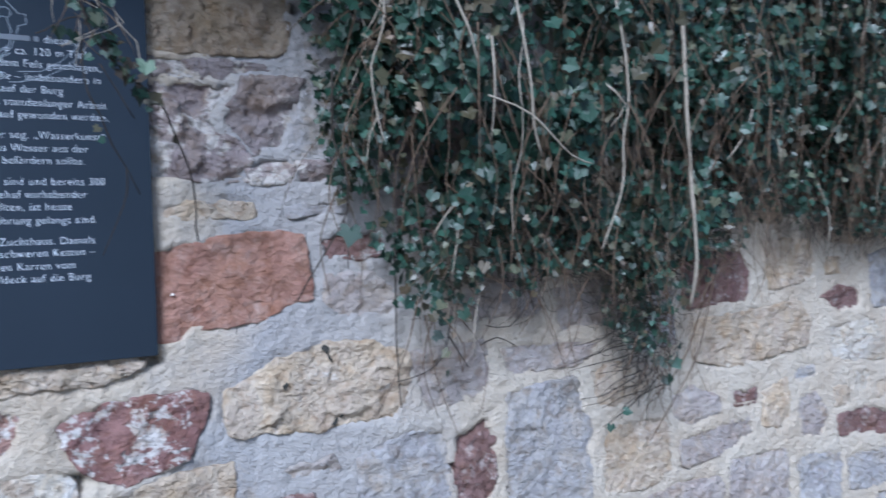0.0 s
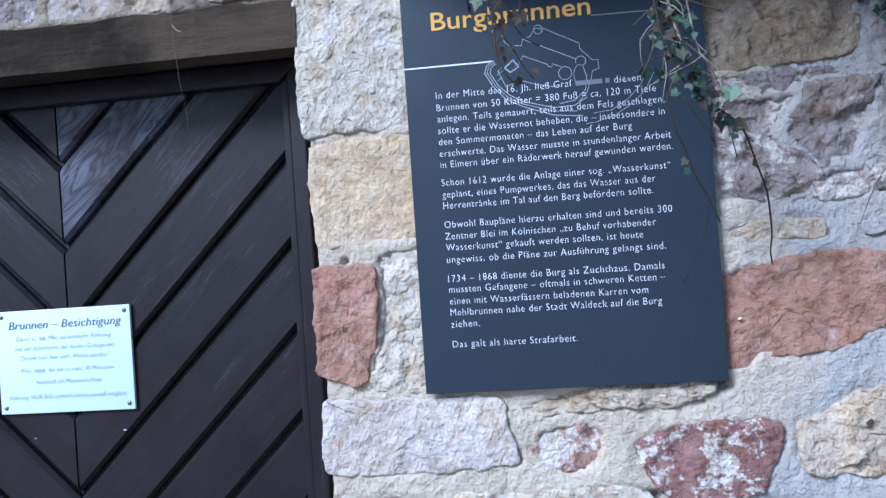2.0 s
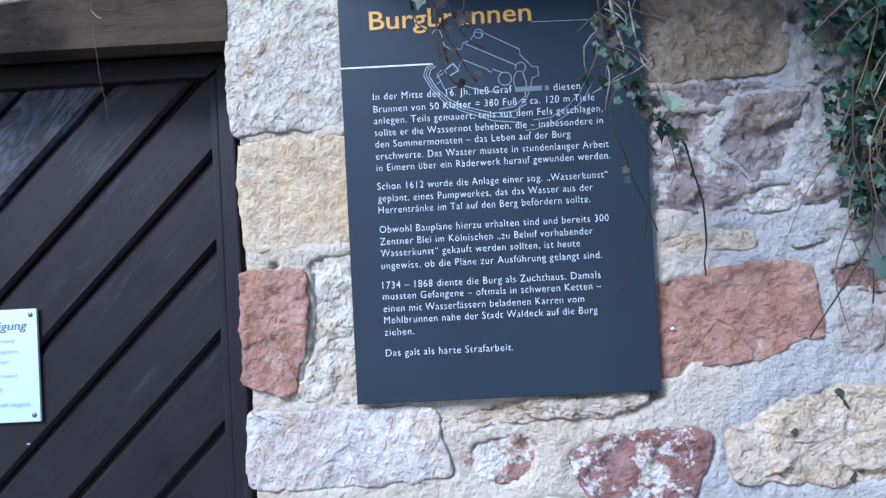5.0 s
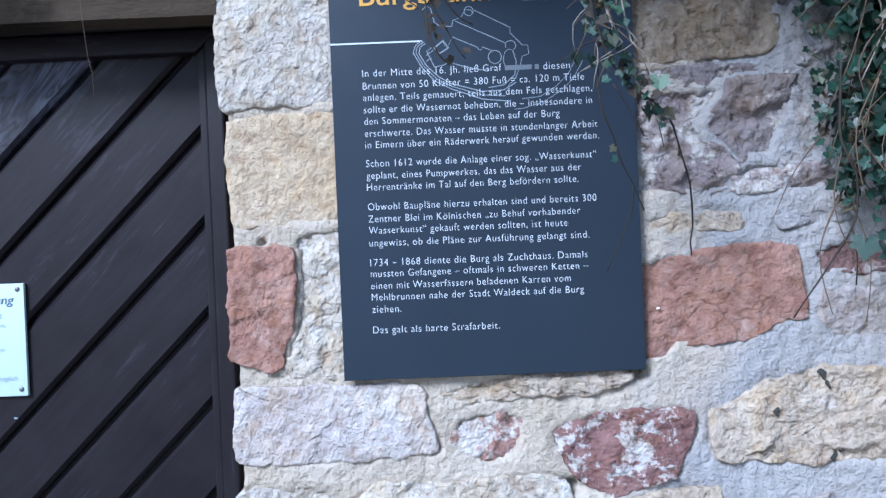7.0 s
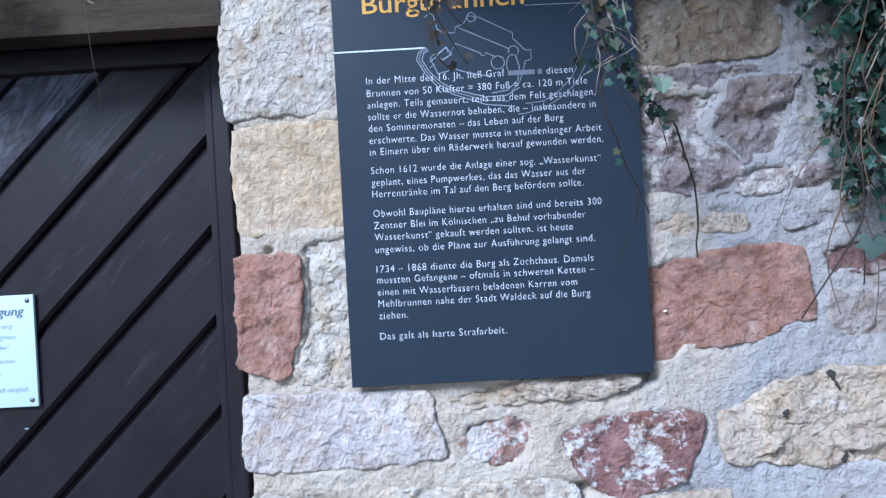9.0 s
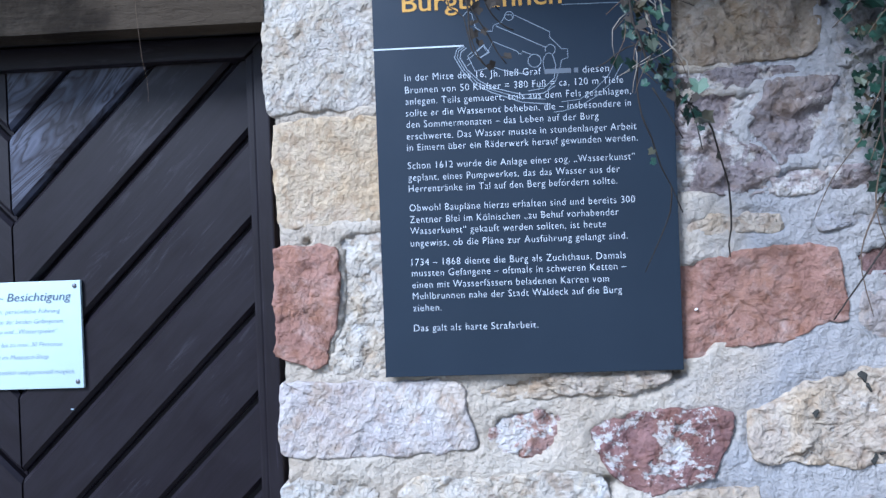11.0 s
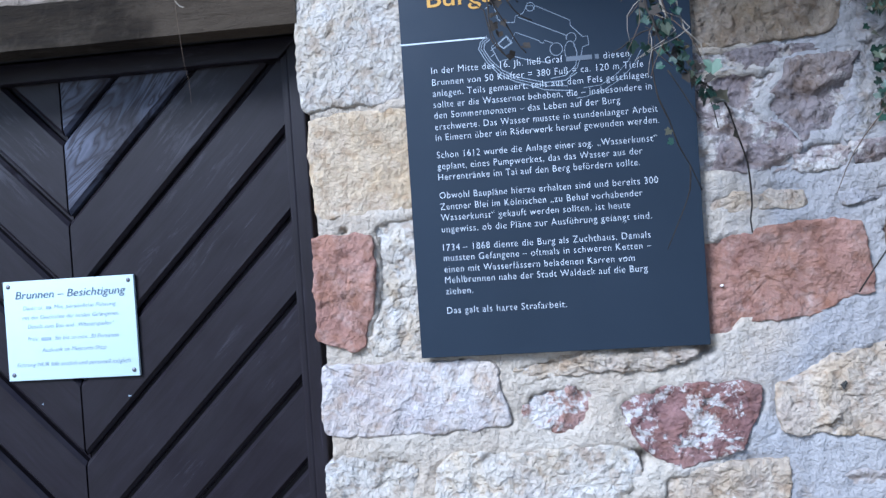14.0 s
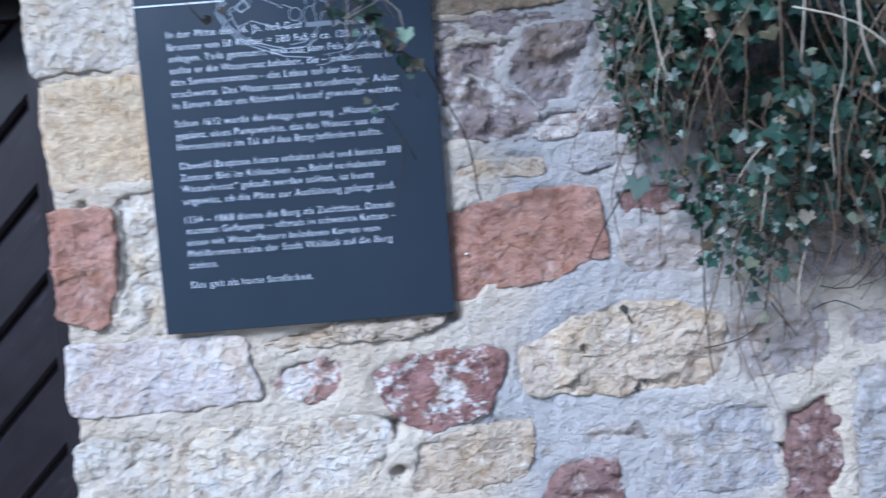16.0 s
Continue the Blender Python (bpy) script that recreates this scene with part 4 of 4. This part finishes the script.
ivy = thing("ivy", (2.0, 0.03, 2.5), "dense dark-green ivy hanging over the stone wall", "ivy")
rng = random.Random(11)


def ivy_place():
    while True:
        x = -0.12 + 4.5 * rng.random()
        low = lower_edge(x)
        z = low + (2.85 - low) * rng.random() ** 1.25
        up = (z - low) / 0.7
        clump = noise.noise((x * 5.5, 4.4, z * 4.5)) + 0.5 * noise.noise((x * 14, 1.4, z * 12))
        thin = min(1.0, 0.17 + up * 1.45) if x > 0.93 else 1.0
        if clump * 1.35 + (0.6 if x > 0.93 else 0.9) < rng.random() or rng.random() > thin:
            continue
        out = 0.04 + min(1.0, 0.4 + up) * 0.36 * (0.05 + 0.95 * rng.random()) * (max(0.3, min(1.0, abs(x - 0.9) / 0.3 + 0.3)) if z < 2.15 else 1.0)
        # the added overhang reaches further out, to throw its shade lower
        out *= 1 + max(0.0, z - 2.15) * (1.2 if x > 0.93 else 2.0)
        return Vector((x, -out + 0.02, z)), up


singles = []
bm = bmesh.new()
for n in range(50000):
    place, up = ivy_place()
    size = rng.uniform(0.012, 0.033) * (0.78 if up < 0.35 else 1.05) * (1.0 if place.x < 1.6 else 0.9)
    m = leaf_pose(rng, place, size)
    if len(singles) < 290 and place.x < 1.75 and place.z < 2.2 and place.y < -0.2 and rng.random() < 0.25:
        singles.append(m)
    else:
        leaf_mesh(bm, m, rng, rng.uniform(0.0, 0.25))
for n in range(6500):
    x = rng.uniform(0.98, 4.3)
    low = lower_edge(x) + 0.06
    place = Vector((x, rng.uniform(-0.1, -0.012), low + (2.8 - low) * rng.random() ** 1.3))
    leaf_mesh(bm, leaf_pose(rng, place, rng.uniform(0.014, 0.03)), rng, rng.uniform(0.0, 0.25))
tagged(under(part("leaf_mass", bm, LEAF_MASS, None, smooth=False), ivy), kind="stuff")
for k, m in enumerate(singles):
    if k % 19 == 3:
        one_leaf(ivy, m, PALE_LEAF, "pale green ivy leaf")
    elif k % 41 == 5:
        one_leaf(ivy, m, DRY_LEAF, "dry buff ivy leaf")
    else:
        one_leaf(ivy, m)

# thin brown twigs between the leaves and aerial roots that cling to the wall
bm = bmesh.new()
for n in range(3600):
    place, up = ivy_place()
    if place.x < 0.96:
        continue
    length = rng.uniform(0.08, 0.3)
    a = place + Vector((rng.uniform(-0.04, 0.04), rng.uniform(-0.05, 0.05), 0))
    b = a + Vector((rng.uniform(-0.09, 0.09), rng.uniform(-0.03, 0.03), -length * 0.5))
    c = b + Vector((rng.uniform(-0.06, 0.06), rng.uniform(-0.02, 0.04), -length * 0.5))
    tube(bm, (a, b, c), rng.uniform(0.001, 0.0022), 0.0007, 4)
tagged(under(part("twig_mass", bm, BROWN_STEM, None), ivy), kind="stuff")
# matted dark shoots close to the wall under the leaves
bm = bmesh.new()
for n in range(900):
    x = rng.uniform(1.22, 3.0)
    low = lower_edge(x)
    p = Vector((x, rng.uniform(-0.14, -0.02), low + rng.uniform(0.0, 0.3)))
    heading, points = rng.uniform(3.4, 6.0), [p]
    for step in range(5):
        heading += rng.uniform(-0.9, 0.9)
        p = p + Vector((0.026 * math.cos(heading), rng.uniform(-0.008, 0.012), 0.026 * math.sin(heading)))
        p.y = min(p.y, -0.004)
        points.append(p)
    tube(bm, points, rng.uniform(0.0009, 0.0016), 0.0006, 4, 0.003)
tagged(under(part("shoot_mass", bm, DARK_STEM, None), ivy), kind="stuff")
bm = bmesh.new()
for n in range(150):
    place, up = ivy_place()
    if place.x < 0.96:
        continue
    length = rng.uniform(0.06, 0.22)
    b = place + Vector((rng.uniform(-0.05, 0.05), -0.02, -length * 0.5))
    tube(bm, (place, b, b + Vector((rng.uniform(-0.04, 0.04), 0.01, -length * 0.5))), rng.uniform(0.0016, 0.0032), 0.001, 5)
tagged(under(part("pale_twig_mass", bm, PALE_STEM, None), ivy), kind="stuff")

bm = bmesh.new()
for n in range(900):
    place, up = ivy_place()
    if place.x > 0.96:
        leaf_mesh(bm, leaf_pose(rng, place + Vector((0, -0.01, -0.05 * rng.random())), rng.uniform(0.007, 0.018)), rng, rng.uniform(-0.3, 0.5))
tagged(under(part("dry_leaf_mass", bm, DRY_SCRAPS, None, "small withered leaves caught in the ivy", False), ivy), kind="stuff")

stem(ivy, [(1.66, -0.3, 2.5), (1.68, -0.35, 2.03), (1.691, -0.35, 1.88), (1.712, -0.34, 1.655), (1.747, -0.32, 1.446), (1.764, -0.28, 1.334)], 0.005, 0.0042, PALE_STEM)
stem(ivy, [(1.52, -0.28, 2.2), (1.514, -0.36, 1.853), (1.497, -0.36, 1.717), (1.49, -0.36, 1.606), (1.45, -0.34, 1.483)], 0.0026, 0.002, PALE_STEM)
stem(ivy, [(1.06, -0.32, 2.1), (1.096, -0.36, 1.968), (1.124, -0.37, 1.896), (1.147, -0.36, 1.838)], 0.0028, 0.0024, PALE_STEM)
stem(ivy, [(1.2, -0.38, 2.15), (1.209, -0.4, 1.961), (1.213, -0.41, 1.898), (1.23, -0.41, 1.804), (1.24, -0.4, 1.729), (1.265, -0.39, 1.67)], 0.0026, 0.002, PALE_STEM)
stem(ivy, [(1.965, -0.3, 2.1), (1.959, -0.36, 1.87), (1.954, -0.36, 1.731), (1.962, -0.35, 1.654)], 0.003, 0.002, BROWN_STEM)
stem(ivy, [(1.134, -0.41, 1.777), (1.221, -0.42, 1.744), (1.312, -0.42, 1.671), (1.382, -0.4, 1.656)], 0.0018, 0.0014, PALE_STEM)
stem(ivy, [(1.0, -0.2, 2.1), (0.993, -0.27, 1.946), (0.963, -0.27, 1.846), (0.973, -0.26, 1.782), (0.988, -0.26, 1.707)], 0.002, 0.0015, PALE_STEM)
stem(ivy, [(1.897, -0.36, 1.797), (1.875, -0.36, 1.742), (1.822, -0.35, 1.679)], 0.0024, 0.0016, PALE_STEM)

for n in range(34):
    x = rng.uniform(0.97, 3.2)
    low = lower_edge(x) + rng.uniform(0.0, 0.45)
    out = -0.3 - 0.12 * rng.random() if low > 1.5 else -0.2 - 0.1 * rng.random()
    drift = rng.uniform(-0.06, 0.06)
    top = low + rng.uniform(0.15, 0.6)
    stem(ivy, [(x + drift, out + 0.05, top), (x + drift * 0.4, out, low + (top - low) * 0.5), (x, out + 0.02, low)], rng.uniform(0.0009, 0.0018), 0.0008, PALE_STEM if n % 6 == 0 else BROWN_STEM, "stem", 0.012, 4)

# tendrils below the leaves
stem(ivy, [(1.1, -0.05, 1.5), (1.109, -0.03, 1.443), (1.111, -0.02, 1.289), (1.119, -0.015, 1.126)], 0.002, 0.0015, DARK_STEM, "tendril")
stem(ivy, [(1.215, -0.1, 1.36), (1.2, -0.08, 1.25), (1.16, -0.06, 1.21), (1.096, -0.05, 1.196)], 0.002, 0.0012, DARK_STEM, "tendril")
stem(ivy, [(1.2, -0.1, 1.3), (1.24, -0.08, 1.25), (1.276, -0.06, 1.209)], 0.0018, 0.001, DARK_STEM, "tendril")
stem(ivy, [(1.43, -0.1, 1.36), (1.38, -0.08, 1.3), (1.33, -0.05, 1.302)], 0.0018, 0.001, DARK_STEM, "tendril")
stem(ivy, [(1.3, -0.08, 1.262), (1.35, -0.07, 1.275), (1.41, -0.05, 1.25)], 0.0018, 0.001, DARK_STEM, "tendril")
for k in range(18):
    z = 1.27 - 0.012 * k + rng.uniform(-0.015, 0.015)
    x = 1.8 + rng.uniform(-0.06, 0.06)
    reach = rng.uniform(0.06, 0.2)
    stem(ivy, [(x, -0.1, z + 0.02), (x - reach * 0.45, -0.07, z - rng.uniform(0.0, 0.02)), (x - reach, -0.03, z - rng.uniform(0.02, 0.07))], rng.uniform(0.0013, 0.0021), 0.0009, DARK_STEM, "aerial_root", 0.012, 4)
for k in range(26):
    x, z = 1.78 + rng.uniform(-0.07, 0.09), rng.uniform(1.15, 1.4)
    stem(ivy, [(x, -0.13, z), (x + rng.uniform(-0.03, 0.03), -0.12, z - 0.06), (x + rng.uniform(-0.05, 0.05), -0.08, z - rng.uniform(0.1, 0.17))], rng.uniform(0.0012, 0.002), 0.0009, (DARK_STEM, BROWN_STEM, DARK_STEM)[k % 3], "aerial_root", 0.01, 4)
stem(ivy, [(1.95, -0.2, 1.45), (1.94, -0.14, 1.2), (1.9, -0.08, 1.05), (1.853, -0.04, 0.942)], 0.0022, 0.0014, BROWN_STEM, "tendril")
stem(ivy, [(1.93, -0.2, 1.45), (1.95, -0.14, 1.3), (1.91, -0.1, 1.15), (1.86, -0.06, 1.07)], 0.003, 0.002, BROWN_STEM, "tendril")
stem(ivy, [(1.86, -0.1, 1.15), (1.78, -0.06, 1.06), (1.7, -0.03, 1.0)], 0.0022, 0.0014, DARK_STEM, "tendril")
stem(ivy, [(0.933, -0.14, 1.86), (0.937, -0.12, 1.726), (0.963, -0.12, 1.663), (0.974, -0.1, 1.6), (0.961, -0.09, 1.551), (0.898, -0.06, 1.441), (0.879, -0.03, 1.395)], 0.0026, 0.0016, DARK_STEM, "tendril")
stem(ivy, [(0.963, -0.1, 1.56), (0.969, -0.1, 1.519), (0.975, -0.08, 1.457)], 0.0018, 0.0012, DARK_STEM, "tendril")
for x, y, z, s in ((0.953, -0.16, 1.54, 0.04), (1.7, -0.06, 1.01, 0.022), (1.74, -0.07, 1.045, 0.024), (1.2, -0.1, 1.26, 0.022), (1.17, -0.1, 1.3, 0.024), (1.21, -0.08, 1.21, 0.016), (1.26, -0.09, 1.33, 0.018), (1.84, -0.12, 1.13, 0.03), (1.87, -0.12, 1.17, 0.03), (1.81, -0.12, 1.18, 0.028)):
    one_leaf(ivy, leaf_pose(rng, Vector((x, y, z)), s))

# ---- the strand that hangs in front of the board ----
strand = thing("ivy_strand", (0.45, -0.33, 2.6), "thin ivy strand with small leaves hanging before the board", "ivy")
vine = stem(strand, [(0.4, 0.05, 2.7), (0.42, -0.25, 2.6), (0.44, -0.33, 2.2), (0.457, -0.33, 1.949), (0.469, -0.32, 1.881), (0.483, -0.31, 1.839), (0.515, -0.3, 1.805), (0.549, -0.3, 1.781), (0.58, -0.28, 1.756), (0.606, -0.25, 1.718), (0.627, -0.21, 1.675), (0.647, -0.17, 1.628), (0.657, -0.14, 1.579), (0.669, -0.1, 1.522)], 0.0026, 0.0015, DARK_STEM, "stem", 0.007)
stem(strand, [(0.468, -0.31, 1.84), (0.468, -0.3, 1.807), (0.473, -0.3, 1.762), (0.493, -0.28, 1.728), (0.51, -0.26, 1.684), (0.531, -0.24, 1.652), (0.553, -0.22, 1.608)], 0.0014, 0.001, DARK_STEM, "tendril", 0.002, 4)
stem(strand, [(0.531, -0.24, 1.652), (0.533, -0.22, 1.611), (0.518, -0.2, 1.564), (0.495, -0.18, 1.506)], 0.0012, 0.0008, DARK_STEM, "tendril", 0.002, 4)
stem(strand, [(0.492, -0.3, 1.806), (0.515, -0.29, 1.771), (0.543, -0.28, 1.726)], 0.0012, 0.0008, DARK_STEM, "tendril", 0.002, 4)
stem(strand, [(0.549, -0.3, 1.781), (0.561, -0.3, 1.74), (0.568, -0.3, 1.704)], 0.0012, 0.0008, DARK_STEM, "tendril", 0.002, 4)
stem(strand, [(0.47, -0.31, 2.0), (0.487, -0.31, 1.915), (0.505, -0.3, 1.875)], 0.0022, 0.0018, PALE_STEM)
stem(strand, [(0.5, -0.31, 2.0), (0.51, -0.31, 1.93), (0.52, -0.31, 1.87), (0.548, -0.3, 1.845), (0.552, -0.3, 1.8)], 0.0014, 0.001, PALE_STEM, "tendril", 0.002, 4)
stem(strand, [(0.5, -0.31, 1.88), (0.45, -0.31, 1.87), (0.42, -0.31, 1.85), (0.405, -0.3, 1.845)], 0.0012, 0.0008, DARK_STEM, "tendril", 0.002, 4)
for x, z, s, pale in ((0.437, 1.857, 0.02, 0), (0.458, 1.847, 0.02, 0), (0.486, 1.868, 0.02, 0), (0.489, 1.841, 0.022, 0), (0.51, 1.814, 0.018, 0), (0.5, 1.826, 0.022, 0), (0.527, 1.786, 0.018, 0), (0.567, 1.755, 0.022, 0), (0.552, 1.762, 0.02, 0), (0.497, 1.921, 0.02, 1), (0.505, 1.9, 0.018, 0), (0.474, 1.913, 0.02, 0), (0.511, 1.935, 0.018, 1), (0.466, 1.893, 0.018, 0), (0.479, 1.811, 0.014, 0), (0.49, 1.69, 0.012, 0), (0.486, 1.705, 0.011, 1), (0.46, 1.95, 0.022, 0), (0.49, 1.96, 0.02, 0), (0.45, 1.99, 0.022, 0), (0.505, 1.85, 0.018, 0), (0.47, 1.93, 0.018, 0), (0.53, 1.8, 0.016, 0)):
    one_leaf(vine, leaf_pose(rng, Vector((x, -0.305 + rng.uniform(-0.02, 0.02), z)), s), PALE_LEAF if pale else None, "pale green ivy leaf" if pale else "")
for n in range(95):
    t = rng.random() ** 1.3
    place = Vector((0.475 + 0.03 * (1 - t) * rng.uniform(-1.4, 1) + 0.085 * max(0, t - 0.45) / 0.55, -0.31 + rng.uniform(-0.03, 0.03), 2.03 - 0.28 * t + rng.uniform(-0.015, 0.015)))
    one_leaf(vine, leaf_pose(rng, place, rng.uniform(0.009, 0.02)), DEAD_LEAF if n % 3 == 0 else None, "withered brown ivy leaf" if n % 3 == 0 else "")
for n in range(26):
    a = Vector((0.475 + rng.uniform(-0.02, 0.03), -0.31, rng.uniform(1.86, 2.02)))
    stem(strand, [a, a + Vector((rng.uniform(-0.03, 0.04), -0.01, -0.03)), a + Vector((rng.uniform(-0.05, 0.06), 0.0, -0.07))], rng.uniform(0.0006, 0.001), 0.0005, (PALE_STEM, BROWN_STEM, DARK_STEM, BROWN_STEM)[n % 4], "tendril", 0.008, 4)
one_leaf(vine, leaf_pose(rng, Vector((0.612, -0.24, 1.7)), 0.014))

one_leaf(vine, Matrix.LocRotScale((0.557, -0.33, 1.805), Euler((radians(75), 0, radians(-12))), None) @ pose(0, 0, 0, 0, 0, 175) @ Matrix.Diagonal((0.026, 0.026, 0.026, 1)), PALE_LEAF, "pale green ivy leaf")

sprig = thing("ivy_strand", (0.2, -0.3, 2.6), "dry dark ivy sprig hanging before the board's title", "ivy")
vine = stem(sprig, [(0.12, 0.05, 2.7), (0.13, -0.24, 2.6), (0.159, -0.3, 2.029), (0.164, -0.3, 1.991), (0.171, -0.3, 1.954), (0.195, -0.3, 1.936), (0.205, -0.3, 1.883), (0.232, -0.3, 1.852)], 0.0018, 0.001, DARK_STEM)
for points in (
    [(0.2, 2.3), (0.212, 2.024), (0.223, 1.979), (0.235, 1.949), (0.253, 1.927), (0.274, 1.917)],
    [(0.15, 2.3), (0.188, 2.017), (0.194, 1.982), (0.209, 1.943), (0.231, 1.907), (0.247, 1.88), (0.262, 1.863)],
    [(0.26, 2.2), (0.25, 2.012), (0.246, 1.978), (0.242, 1.962), (0.253, 1.948)],
    [(0.199, 1.97), (0.203, 1.933), (0.203, 1.901), (0.216, 1.868), (0.235, 1.848)],
    [(0.235, 2.2), (0.225, 2.014), (0.202, 1.97), (0.195, 1.952)],
):
    stem(sprig, [(x, -0.3 - 0.02 * math.sin(40 * x), z) for x, z in points], 0.0017, 0.001, DARK_STEM)
for x, z, s, pale in ((0.178, 1.996, 0.022, 1), (0.188, 2.003, 0.02, 1), (0.219, 1.95, 0.02, 0), (0.247, 1.963, 0.018, 0), (0.209, 1.911, 0.016, 0), (0.259, 1.868, 0.016, 0), (0.199, 1.966, 0.016, 0), (0.218, 1.895, 0.013, 0), (0.21, 1.928, 0.015, 0), (0.233, 1.968, 0.015, 0), (0.21, 1.988, 0.016, 0), (0.226, 1.913, 0.012, 0), (0.234, 1.857, 0.014, 0), (0.259, 1.975, 0.013, 0), (0.24, 1.956, 0.016, 0), (0.167, 2.01, 0.016, 0)):
    one_leaf(vine, leaf_pose(rng, Vector((x, -0.305, z)), s), PALE_LEAF if pale else DEAD_LEAF, "pale green ivy leaf" if pale else "withered brown ivy leaf")

# ---- dry stem and leaves over the door ----
over = thing("ivy_strand", (-0.47, -0.03, 2.4), "dry stem and dark leaves hanging over the door", "ivy")
stem(over, [(-0.48, 0.06, 2.45), (-0.478, -0.03, 2.38), (-0.473, -0.05, 2.175), (-0.474, -0.05, 2.081), (-0.464, -0.05, 1.985), (-0.45, -0.05, 1.881)], 0.0009, 0.0003, BROWN_STEM, "stem", 0.006)
stem(over, [(-0.474, -0.05, 2.1), (-0.462, -0.055, 2.085), (-0.45, -0.06, 2.08)], 0.001, 0.0007, PALE_STEM, "tendril", 0.0, 4)
for n in range(26):
    one_leaf(over, leaf_pose(rng, Vector((rng.uniform(-0.55, -0.36), rng.uniform(-0.06, 0.0), 2.155 + 0.1 * rng.random())), rng.uniform(0.014, 0.024)))
